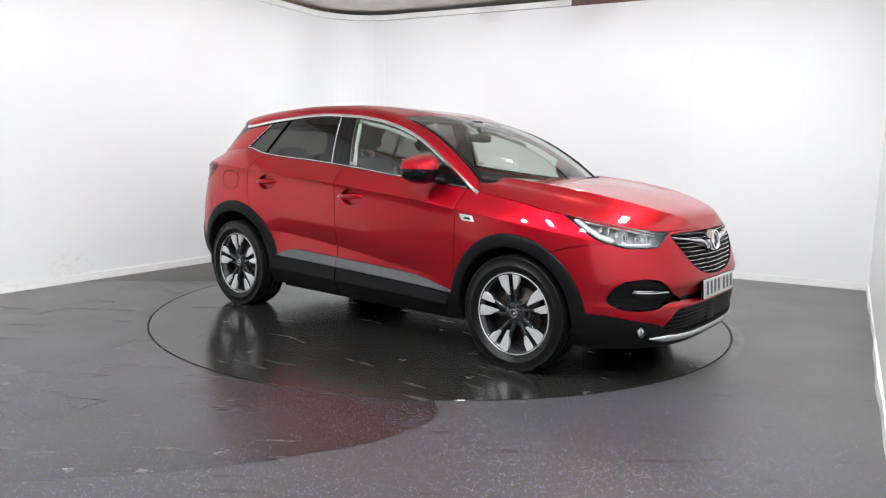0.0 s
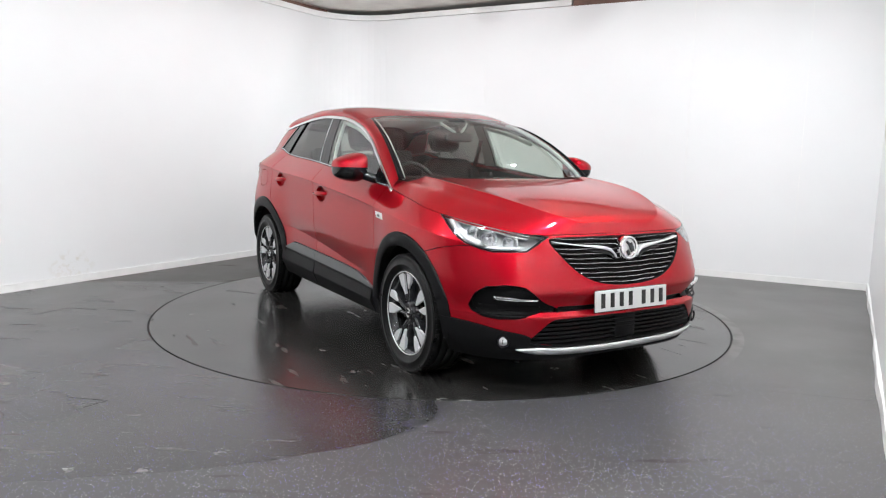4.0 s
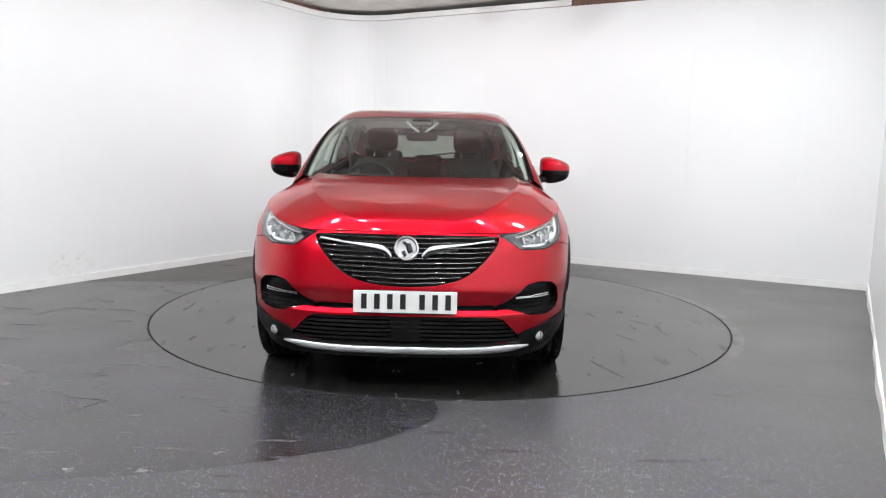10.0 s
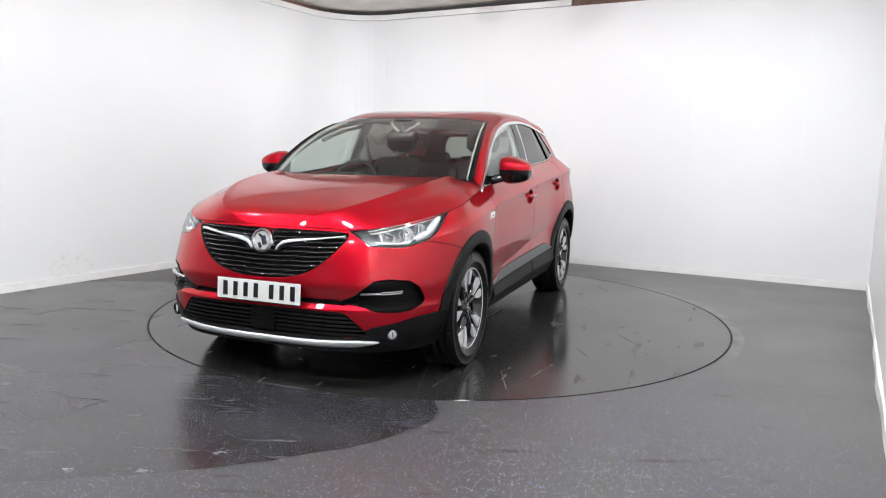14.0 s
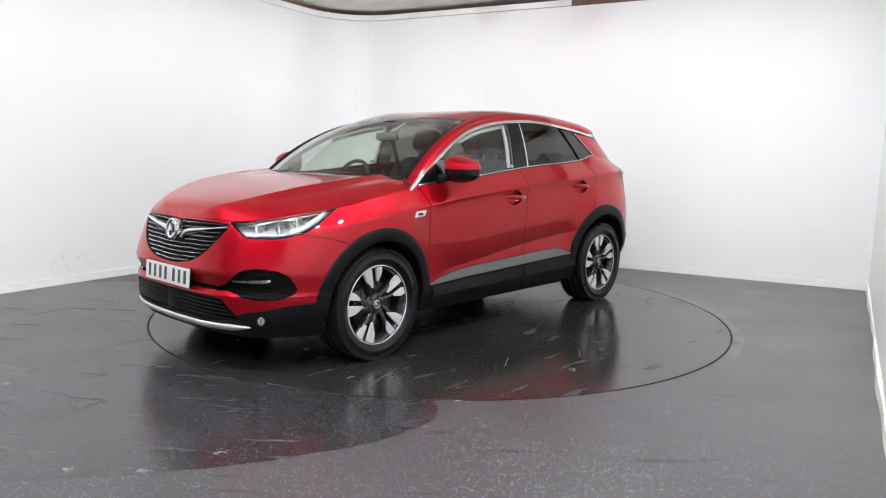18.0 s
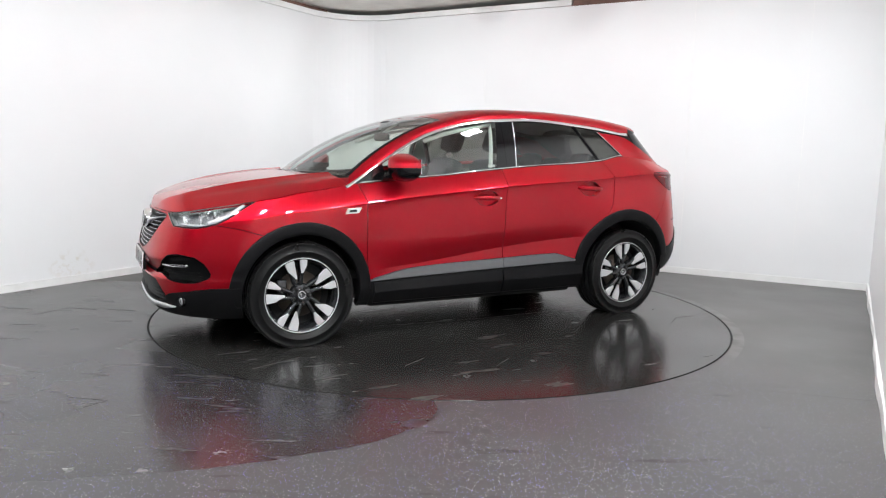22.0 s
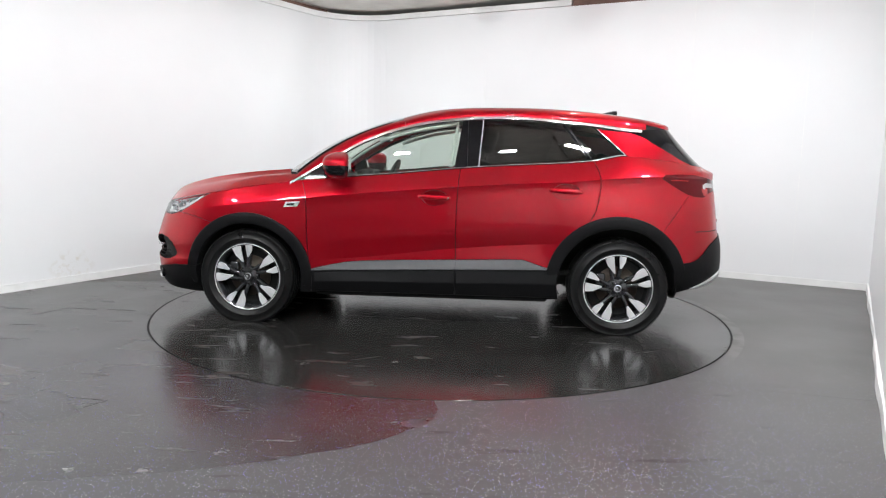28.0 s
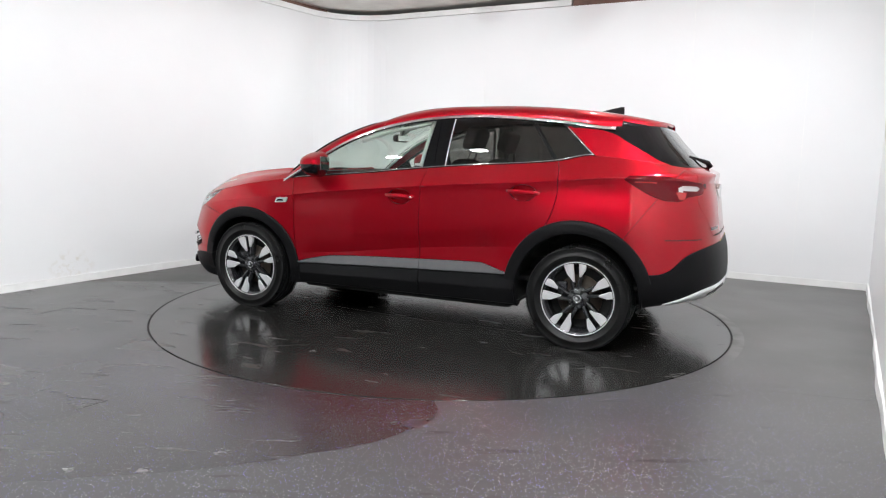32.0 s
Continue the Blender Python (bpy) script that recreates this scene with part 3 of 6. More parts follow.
def pinch(x, z):
    """The pressed fold along the foot of the doors."""
    k = min(1, max(0, (0.86 - x) / 0.30)) * min(1, max(0, (x + 1.02) / 0.30))
    k = k * k * (3 - 2 * k)
    d = z - z_fold(x)
    return 0.019 * k * (max(0.0, 1 - d / 0.14) ** 1.5 if d > 0 else max(0.0, 1 + d / 0.16) ** 0.9)


def crease_k(x):
    """How sharp the shoulder crease is: it runs out into the wing and the tail."""
    return min(1, max(0, (1.15 - x) / 0.4)) * min(1, max(0, (x + 1.75) / 0.3))


def width(x, z):
    """Half width of the lower body where the sides are open."""
    zc, zb = z_crease(x), z_belt_c(x)
    zc = min(zc, zb - 0.03)
    if z <= zc:
        return W_LOW(z) + bulge(x, z) - pinch(x, z) + 0.013 * math.exp(-(zc - z) / 0.018) * crease_k(x)
    t = min(1.0, (z - zc) / (zb - zc))
    w0 = W_LOW(zc) + bulge(x, zc) + 0.013 * crease_k(x)
    return lerp(w0, y_belt(x), t ** 1.12)


def y_glass(x, z):
    """Half width of the cabin sides."""
    zb = z_belt_c(x)
    k = 0.36 + 0.22 * min(1, max(0, (-0.8 - x) / 0.7))
    return y_belt(x) - (z - zb) * k + 0.012 * math.sin(math.pi * min(1, max(0, (z - zb) / 0.36)))


def wrap_x(phi, z, front, n):
    r = (abs(math.cos(phi)) ** n + abs(math.sin(phi)) ** n) ** (-1 / n)
    if front:
        return 1.2 + (XF(z) - 1.2) * r * math.cos(phi), r * math.sin(phi)
    return -1.2 + (XR(z) + 1.2) * r * math.cos(phi), r * math.sin(phi)


NFR, NMID, NRR = 52, 70, 52
STATIONS = [("f", math.pi / 2 * k / NFR) for k in range(NFR)] + [("m", 1.2 - 2.4 * k / NMID) for k in range(NMID + 1)] + [("r", math.pi / 2 * (1 - k / NRR)) for k in range(1, NRR + 1)]


def lower_point(st, v):
    """Point of the lower body: v from 0 (bottom) over 0.7 (shoulder crease) to 1 (belt, bonnet edge)."""
    kind, a = st
    x, s = (2.1 if kind == "f" else -2.1) if kind != "m" else a, 1.0
    for _ in range(6):
        zb, zt = z_bot(x), z_belt_c(x)
        zc = min(z_crease(x), zt - 0.03)
        zf = z_fold(x)
        z = lerp(zb, zf, v / 0.3) if v <= 0.3 else lerp(zf, zc, (v - 0.3) / 0.4) if v <= 0.7 else lerp(zc, zt, (v - 0.7) / 0.3)
        if kind != "m":
            x, s = wrap_x(a, z, kind == "f", (NF if kind == "f" else NR_)(z))
    return Vector((x, width(x, z) * s, z))


def upper_point(st, v):
    """Point of the cabin side: v from 0 at the belt to 1 at the chrome roof line."""
    kind, a = st
    x, s = -2.0 if kind == "r" else a, 1.0
    for _ in range(6):
        z = lerp(z_belt_c(x), max(z_chrome(x), z_belt_c(x) + 0.0005), v)
        if kind == "r":
            x, s = wrap_x(a, z, False, NR_(z))
    return Vector((x, y_glass(x, z) * s, z))


def front_x(y, z):
    n = NF(z)
    w = width(1.5, z)
    return 1.2 + (XF(z) - 1.2) * max(0.0, 1 - (abs(y) / w) ** n) ** (1 / n)


def rear_x(y, z):
    n = NR_(z)
    w = width(-1.6, z) if z < 1.2 else y_glass(-1.6, z)
    return -1.2 + (XR(z) + 1.2) * max(0.0, 1 - (abs(y) / w) ** n) ** (1 / n)


def lower_y(x, z):
    """Half width of the lower body at a place, the rounded ends included."""
    if abs(x) <= 1.2:
        return width(x, z)
    n = NF(z) if x > 0 else NR_(z)
    c = (x - 1.2) / (XF(z) - 1.2) if x > 0 else (x + 1.2) / (XR(z) + 1.2)
    return width(x, z) * max(0.0, 1 - min(1, c) ** n) ** (1 / n)


# ---- cutting a skin along curves ----
def cut(bm, phi):
    """Split the faces of bm along phi = 0."""
    val = {v: phi(v.co) for v in bm.verts}
    zero = {v for v, a in val.items() if abs(a) < 1e-6}
    for e in list(bm.edges):
        a, b = e.verts
        va, vb = val[a], val[b]
        if va * vb < 0 and a not in zero and b not in zero:
            t = va / (va - vb)
            if t < 0.04:
                zero.add(a)
            elif t > 0.96:
                zero.add(b)
            else:
                p = a.co.lerp(b.co, t)
                q = phi(p)
                if q * va > 0:
                    t = t + (1 - t) * q / (q - vb)
                elif q * va < 0:
                    t = t * va / (va - q)
                _, nv = bmesh.utils.edge_split(e, a, min(0.97, max(0.03, t)))
                val[nv] = 0.0
                zero.add(nv)
    for f in list(bm.faces):
        vs = list(f.verts)
        n = len(vs)
        zi = [i for i, v in enumerate(vs) if v in zero]
        if len(zi) < 2:
            continue
        done = False
        for a in range(len(zi)):
            for b in range(a + 1, len(zi)):
                i, j = zi[a], zi[b]
                if j - i < 2 or (i == 0 and j == n - 1):
                    continue
                m1 = sum(val[vs[k]] for k in range(i + 1, j) if vs[k] not in zero)
                m2 = sum(val[vs[k % n]] for k in range(j + 1, i + n) if vs[k % n] not in zero)
                if m1 * m2 < 0:
                    try:
                        bmesh.utils.face_split(f, vs[i], vs[j])
                        done = True
                    except ValueError:
                        pass
                    break
            if done:
                break


def sdf(poly):
    """Signed distance to a closed polygon in two coordinates, negative inside."""
    P = [(poly[i], poly[(i + 1) % len(poly)]) for i in range(len(poly))]

    def f(x, y):
        best, inside = 1e9, False
        for (ax, ay), (bx, by) in P:
            ex, ey = bx - ax, by - ay
            t = min(1, max(0, ((x - ax) * ex + (y - ay) * ey) / (ex * ex + ey * ey + 1e-12)))
            best = min(best, (x - ax - t * ex) ** 2 + (y - ay - t * ey) ** 2)
            if (ay > y) != (by > y) and x < ax + (y - ay) / (by - ay) * ex:
                inside = not inside
        return -math.sqrt(best) if inside else math.sqrt(best)
    return f


def rounded(poly, n=2):
    """Corner-cut a polygon n times to round it."""
    for _ in range(n):
        out = []
        for i in range(len(poly)):
            a, b = poly[i], poly[(i + 1) % len(poly)]
            out += [(lerp(a[0], b[0], 0.25), lerp(a[1], b[1], 0.25)), (lerp(a[0], b[0], 0.75), lerp(a[1], b[1], 0.75))]
        poly = out
    return poly


def piece(faces, side=1, puff=0.0, rim=0.012, gap=0.0, both=False):
    """A panel made of some faces of a skin: moved out by puff, drawn in by gap at its edges, with turned-in rims.
    side -1 mirrors it to the other side of the car, both joins the two halves at the middle."""
    bm = bmesh.new()
    used = {v for f in faces for v in f.verts}
    fs = set(faces)
    mp = {}
    for v in used:
        n = Vector()
        for f in v.link_faces:
            n += f.normal * f.calc_area()
        n = n.normalized() if n.length > 0 else Vector((0, 1, 0))
        p = v.co.copy()
        bnd = any(len([f for f in e.link_faces if f in fs]) == 1 for e in v.link_edges)
        mid = abs(v.co.y) < 1e-4
        if bnd and gap and not mid and v.co.y > 0.06:
            d = Vector()
            for f in v.link_faces:
                if f in fs:
                    c = f.calc_center_median() - v.co
                    d += c.normalized()
            if d.length > 1e-6:
                p += d.normalized() * gap
        p += n * puff
        if mid:
            p.y, n.y = 0.0, 0.0
        mp[v] = (bm.verts.new(p), n, bnd, mid)
    for f in faces:
        try:
            bm.faces.new([mp[v][0] for v in f.verts])
        except ValueError:
            pass
    if rim:
        done = {}
        for f in faces:
            for e in f.edges:
                if len([g for g in e.link_faces if g in fs]) == 1:
                    a, b = e.verts
                    if mp[a][3] and mp[b][3]:
                        continue
                    q = []
                    for v in (a, b):
                        if v not in done:
                            p = mp[v][0].co
                            done[v] = (bm.verts.new(p), bm.verts.new(p - mp[v][1] * rim))
                        q.append(done[v])
                    lp = [l for l in f.loops if l.edge == e][0]
                    if lp.vert == a:
                        q = q[::-1]
                    bm.faces.new((q[0][0], q[1][0], q[1][1], q[0][1]))
    if both:
        g = bmesh.ops.duplicate(bm, geom=bm.verts[:] + bm.edges[:] + bm.faces[:])
        nv = [x for x in g["geom"] if isinstance(x, bmesh.types.BMVert)]
        nf = [x for x in g["geom"] if isinstance(x, bmesh.types.BMFace)]
        for v in nv:
            v.co.y = -v.co.y
        bmesh.ops.reverse_faces(bm, faces=nf)
        mids = [v for v in bm.verts if abs(v.co.y) < 1e-5]
        bmesh.ops.remove_doubles(bm, verts=mids, dist=1e-5)
    elif side < 0:
        for v in bm.verts:
            v.co.y = -v.co.y
        bmesh.ops.reverse_faces(bm, faces=bm.faces)
    return bm


def by_label(bm, fn):
    out = {}
    for f in bm.faces:
        out.setdefault(fn(f.calc_center_median()), []).append(f)
    return out


# ---- lower body skin ----
skin = bmesh.new()
VROWS = [0.24 * k / 8 for k in range(8)] + [0.24, 0.262, 0.282, 0.294, 0.2985, 0.3, 0.3025, 0.31, 0.325] + [0.345 + 0.345 * k / 13 for k in range(13)] + [0.690, 0.6955] + [0.7, 0.706, 0.716] + [0.7 + 0.3 * k / 9 for k in range(1, 10)]
grid_mesh(skin, [[lower_point(st, v) for v in VROWS] for st in STATIONS])
bmesh.ops.remove_doubles(skin, verts=skin.verts, dist=1e-5)
bmesh.ops.recalc_face_normals(skin, faces=skin.faces)
if sum(f.normal.y for f in skin.faces) < 0:
    bmesh.ops.reverse_faces(skin, faces=skin.faces)

FAX, RAX = (1.330, 0.345), (-1.318, 0.355)
fl_out = lambda c: math.hypot(c.x - FAX[0], c.z - FAX[1]) - 0.464
fl_in = lambda c: math.hypot(c.x - FAX[0], c.z - FAX[1]) - 0.388
rl_out = lambda c: math.hypot(c.x - RAX[0], c.z - RAX[1]) - 0.495
rl_in = lambda c: math.hypot(c.x - RAX[0], c.z - RAX[1]) - 0.412
zs_top = curve1([-0.90, -0.861, -0.70, -0.659, -0.178, 0.45, 0.576, 0.80, 0.88, 0.92], [0.458, 0.463, 0.508, 0.520, 0.506, 0.479, 0.469, 0.426, 0.404, 0.400])
zs_bot = curve1([-0.90, -0.178, 0.92], [0.458, 0.436, 0.396])
stripe_t = lambda c: c.z - zs_top(c.x)
stripe_b = lambda c: c.z - zs_bot(c.x)
x_df = curve1([0.2, 0.40, 0.56, 0.925, 1.005, 1.1], [0.875, 0.875, 0.893, 0.900, 0.927, 0.96])
x_db = curve1([0.2, 0.485, 0.754, 0.993, 1.2], [-0.182, -0.179, -0.177, -0.186, -0.200])
x_dr = curve1([0.3, 0.70, 0.80, 0.90, 1.057, 1.16, 1.219, 1.3], [-1.02, -1.06, -1.109, -1.155, -1.180, -1.170, -1.147, -1.13])
door_f = lambda c: c.x - x_df(c.z)
door_b = lambda c: c.x - x_db(c.z)
door_r = lambda c: c.x - x_dr(c.z)
lamp_s = sdf(rounded([(2.088, 0.849), (2.083, 0.812), (2.072, 0.773), (2.02, 0.769), (1.963, 0.767), (1.90, 0.783), (1.834, 0.806), (1.759, 0.848), (1.67, 0.908), (1.60, 0.948), (1.68, 0.943), (1.782, 0.927), (1.942, 0.893), (2.03, 0.864)], 0))
lamp_p = lambda c: lamp_s(c.x, c.z) if c.x > 1.3 else 1.0
lamp_b = lambda c: lamp_p(c) + 0.006
gr_s = sdf(rounded([(-0.3, 0.846), (0.3, 0.846), (0.45, 0.842), (0.478, 0.828), (0.43, 0.755), (0.33, 0.655), (0.20, 0.605), (0.0, 0.588), (-0.2, 0.6)], 2))
gr_p = lambda c: gr_s(c.y, c.z) if c.x > 1.5 else 1.0
lg_s = sdf([(-0.4, 0.440), (0.475, 0.436), (0.51, 0.41), (0.60, 0.315), (0.45, 0.296), (-0.4, 0.288)])
lg_p = lambda c: lg_s(c.y, c.z) if c.x > 1.5 else 1.0
fog_s = sdf([(0.815, 0.485), (0.803, 0.556), (0.770, 0.594), (0.69, 0.609), (0.624, 0.600), (0.572, 0.556), (0.520, 0.514), (0.469, 0.498), (0.45, 0.497), (0.45, 0.473), (0.527, 0.474), (0.585, 0.460), (0.635, 0.440), (0.718, 0.431), (0.772, 0.438), (0.802, 0.460)])
fog_p = lambda c: fog_s(c.y, c.z) if c.x > 1.4 else 1.0
slot_s = sdf([(-0.3, 0.496), (0.3, 0.496), (0.452, 0.497), (0.452, 0.473), (0.3, 0.472), (-0.3, 0.472)])
slot_p = lambda c: slot_s(c.y, c.z) if c.x > 1.5 else 1.0
z_fb = curve1([0.0, 0.50, 0.56, 0.60, 0.70, 0.84, 0.95], [0.292, 0.296, 0.320, 0.350, 0.372, 0.405, 0.41])
fblack = lambda c: c.z - z_fb(c.y) if c.x > 1.3 else 1.0
z_seam = curve1([1.45, 1.60, 1.70, 1.84, 1.95], [0.70, 0.735, 0.765, 0.790, 0.80])
fseam = lambda c: (c.z - z_seam(c.x) if c.x < 1.9 else -1.0) if c.x > 1.3 else 1.0
tail_s = sdf(rounded([(-1.597, 1.124), (-1.627, 1.146), (-1.74, 1.150), (-1.84, 1.147), (-1.95, 1.125), (-2.05, 1.098), (-2.042, 1.035), (-1.962, 1.016), (-1.938, 0.990), (-1.84, 0.995), (-1.755, 1.030), (-1.66, 1.085)], 0))
win_s = sdf([(-1.906, 1.091), (-1.96, 1.090), (-2.022, 1.084), (-2.020, 1.054), (-1.96, 1.058), (-1.920, 1.060)])
win_p = lambda c: win_s(c.x, c.z) if c.x < -1.6 and c.y > 0.42 else 1.0
red_s = sdf([(-1.896, 1.050), (-1.914, 1.052), (-1.958, 1.046), (-1.950, 1.000), (-1.925, 0.998)])
red_p = lambda c: red_s(c.x, c.z) if c.x < -1.6 and c.y > 0.42 else 1.0
tail_p = lambda c: tail_s(c.x, c.z) if c.x < -1.2 and c.y > 0.42 else 1.0
z_rb = curve1([-2.3, -2.166, -2.102, -1.99, -1.90, -1.83, -1.70, -1.5], [0.72, 0.717, 0.704, 0.655, 0.565, 0.535, 0.528, 0.52])
rblack = lambda c: c.z - z_rb(c.x) if c.x < -1.4 else 1.0
rseam = lambda c: c.z - 0.80 - 1.39 * (-1.654 - c.x) if c.x < -1.2 else 1.0
z_gate = 0.765
gate_y = lambda c: c.y - curve1([0.75, 0.88, 0.98, 1.15, 1.2], [0.46, 0.55, 0.63, 0.61, 0.585])(c.z) if c.x < -1.6 else 1.0
gate_z = lambda c: z_gate - c.z if c.x < -1.6 and c.y < 0.65 else 1.0
FLAP = [(-1.525, 1.085), (-1.33, 1.085), (-1.30, 1.05), (-1.295, 0.98), (-1.32, 0.945), (-1.49, 0.945)]
cup_f = lambda c: math.hypot((c.x + 0.022) / 0.092, (c.z - 0.948) / 0.054) - 1
cup_r = lambda c: math.hypot((c.x + 0.945) / 0.092, (c.z - 1.013) / 0.054) - 1
flap_s = sdf(rounded(FLAP, 1))
flap_p = lambda c: flap_s(c.x, c.z) if c.x < -1.2 else 1.0
for ph in (cup_f, cup_r, flap_p, fl_out, fl_in, rl_out, rl_in, stripe_t, stripe_b, door_f, door_b, door_r, lamp_p, lamp_b, gr_p, lg_p, fog_p, slot_p, fblack, fseam, tail_p, win_p, red_p, rblack, rseam, gate_y, gate_z):
    cut(skin, ph)
bmesh.ops.remove_doubles(skin, verts=skin.verts, dist=0.0011)
skin.normal_update()


def lower_label(c):
    if fl_in(c) < 0 or rl_in(c) < 0:
        return "hole"
    if fl_out(c) < 0 and c.z < 0.9:
        return "fl" if fblack(c) > 0 or c.x < 1.6 else "fblack"
    if rl_out(c) < 0 and c.z < 0.9:
        return "rl"
    if c.x > 1.4:
        for k, p in (("lamp", lamp_p), ("grille", gr_p), ("lowgrille", lg_p), ("fog", fog_p), ("slot", slot_p)):
            if p(c) < 0:
                return k
        if fblack(c) < 0:
            return "fblack"
        return "bumper" if fseam(c) < 0 or lamp_p(c) < 0.03 and c.x > 1.95 or c.x > 2.0 else "fender"
    if cup_f(c) < 0:
        return "cup_f"
    if cup_r(c) < 0:
        return "cup_r"
    if flap_p(c) < 0:
        return "flap"
    if c.x < -1.35:
        if tail_p(c) < 0:
            return "tail"
        if rblack(c) < 0:
            return "rblack"
        if gate_y(c) < 0 and c.z > z_gate:
            return "gate"
        if rseam(c) < 0:
            return "rbumper"
        return "quarter"
    if -0.95 < c.x < 0.93:
        if stripe_b(c) < 0:
            return "clad_f" if door_b(c) > 0 else "clad_r"
        if stripe_t(c) < 0:
            return "strip_f" if door_b(c) > 0 else "strip_r"
    if door_f(c) > 0:
        return "fender"
    if door_b(c) > 0:
        return "door_f"
    if door_r(c) > 0:
        return "door_r"
    return "quarter"


LOW = by_label(skin, lower_label)
for key, edge in (("fl", fl_out), ("rl", rl_out)):
    # slivers that reach past the arch belong to the painted panel
    far = [f for f in LOW[key] if max(edge(v.co) for v in f.verts) > 0.004]
    LOW[key] = [f for f in LOW[key] if f not in far]
    LOW["fender" if key == "fl" else "quarter"] += far
# ---- painted panels and cladding ----
for sd in (1, -1):
    right = sd < 0
    cpart("wing_panel", piece(LOW["fender"], sd, gap=0.0028, rim=0.02), M_RED)
    fd = cpart("front_door", piece(LOW["door_f"], sd, gap=0.0028, rim=0.02), M_RED, "red front door with shut lines")
    rd = cpart("rear_door", piece(LOW["door_r"], sd, gap=0.0028, rim=0.02), M_RED, "red rear door with shut lines")
    if right:
        cpart("quarter_panel", piece(LOW["quarter"], sd, gap=0.0028, rim=0.02), M_RED)
        cpart("fuel_flap", piece(LOW["flap"], sd, gap=0.0028, rim=0.012), M_RED, "red fuel filler flap")
    else:
        cpart("quarter_panel", piece(LOW["quarter"] + LOW["flap"], sd, gap=0.0028, rim=0.02), M_RED)
    part("handle_recess", piece(LOW["cup_f"], sd, puff=-0.030, rim=-0.030), M_RED, fd)
    part("handle_recess", piece(LOW["cup_r"], sd, puff=-0.030, rim=-0.030), M_RED, rd)
    for key, ax, r1, r0, a0, a1 in (("fl", FAX, 0.466, 0.387, 22, 180), ("rl", RAX, 0.497, 0.411, 8, 166)):
        # a flat band with rounded edges round the wheel opening
        bm = bmesh.new()
        rows = []
        for k in range(73):
            a = radians(lerp(a0, a1, k / 72))
            row = []
            for r, o in ((r1, -0.006), (r1 - 0.001, 0.006), (r1 - 0.006, 0.011), (lerp(r1, r0, 0.35), 0.013), (lerp(r1, r0, 0.7), 0.012), (r0 + 0.006, 0.010), (r0, 0.004), (r0, -0.03)):
                x, z = ax[0] + r * math.cos(a), ax[1] + r * math.sin(a)
                row.append((x, (lower_y(x, z) + o) * sd, z))
            rows.append(row)
        grid_mesh(bm, rows)
        bmesh.ops.recalc_face_normals(bm, faces=bm.faces)
        arch = cpart("wheel_arch_trim", bm, M_PLASTIC, "matt black wheel arch trim")
        part("trim_base", piece(LOW[key], sd, puff=0.006, rim=0.05), M_PLASTIC, arch)
    part("door_cladding", piece(LOW["clad_f"], sd, puff=0.006, gap=0.0015, rim=0.03), M_PLASTIC, fd, "matt black lower cladding")
    part("door_cladding", piece(LOW["clad_r"], sd, puff=0.006, gap=0.0015, rim=0.03), M_PLASTIC, rd, "matt black lower cladding")
    part("cladding_stripe", piece(LOW["strip_f"], sd, puff=0.012, gap=0.0015, rim=0.02), M_STRIPE, fd, "satin silver stripe")
    part("cladding_stripe", piece(LOW["strip_r"], sd, puff=0.012, gap=0.0015, rim=0.02), M_STRIPE, rd, "satin silver stripe")
    # two-plane sill cover below the doors
    for door, xa, xb in ((fd, 0.84, -0.172), (rd, -0.186, -0.90)):
        bm = bmesh.new()
        rows = []
        for k in range(25):
            x = lerp(xa, xb, k / 24)
            zt, zl = zs_bot(x) - 0.012, z_bot(x) + 0.004
            rows.append([(x, (width(x, z) + o) * sd, z) for z, o in ((zt, 0.002), (zt - 0.003, 0.0085), (lerp(zt, zl, 0.42), 0.0235), (lerp(zt, zl, 0.48), 0.0235), (lerp(zt, zl, 0.95), 0.013), (zl, 0.001))])
        vr = grid_mesh(bm, rows)
        bm.faces.new(vr[0]), bm.faces.new(vr[-1])
        bmesh.ops.recalc_face_normals(bm, faces=bm.faces)
        part("sill_cover", bm, M_PLASTIC, door, smooth=False)
    # door handles: a bowed pull on two posts
    for door, hx, hz in ((fd, -0.022, 0.952), (rd, -0.945, 1.017)):
        bm = bmesh.new()
        rows = []
        for k in range(17):
            t = k / 16
            x = hx + 0.118 - 0.236 * t
            bow = math.sin(math.pi * t) ** 0.5
            y = width(x, hz) + 0.004 + 0.026 * bow
            h = 0.008 + 0.009 * bow
            z = hz + 0.008 * (0.5 - t)
            rows.append([(x, (y + 0.009 * bow * math.cos(a) - 0.004) * sd, z + h * math.sin(a)) for a in (2 * math.pi * j / 12 for j in range(12))])
        vr = grid_mesh(bm, rows, close=True)
        bm.faces.new(vr[0]), bm.faces.new(vr[-1])
        bmesh.ops.recalc_face_normals(bm, faces=bm.faces)
        hd = part("door_handle", bm, M_RED, door)
        if hx > -0.5:
            bm = bmesh.new()
            lathe(bm, [(0.0001, 0.004), (0.006, 0.004), (0.008, 0.0)], 14, "y", pose(hx - 0.098, width(hx, hz) * sd + 0.022 * sd, hz - 0.004))
            part("lock", bm, M_CHROME, hd)
    # chrome plaque on the wing
    bm = bmesh.new()
    q = [(1.056, 0.858), (1.040, 0.891), (0.944, 0.896), (0.962, 0.863)]
    f0 = [bm.verts.new((x, (width(x, z) + 0.009) * sd, z)) for x, z in q]
    f1 = [bm.verts.new((x + (0.995 - x) * -0.06, width(x, z) * sd, z + (z - 0.877) * 0.15)) for x, z in q]
    bm.faces.new(f0)
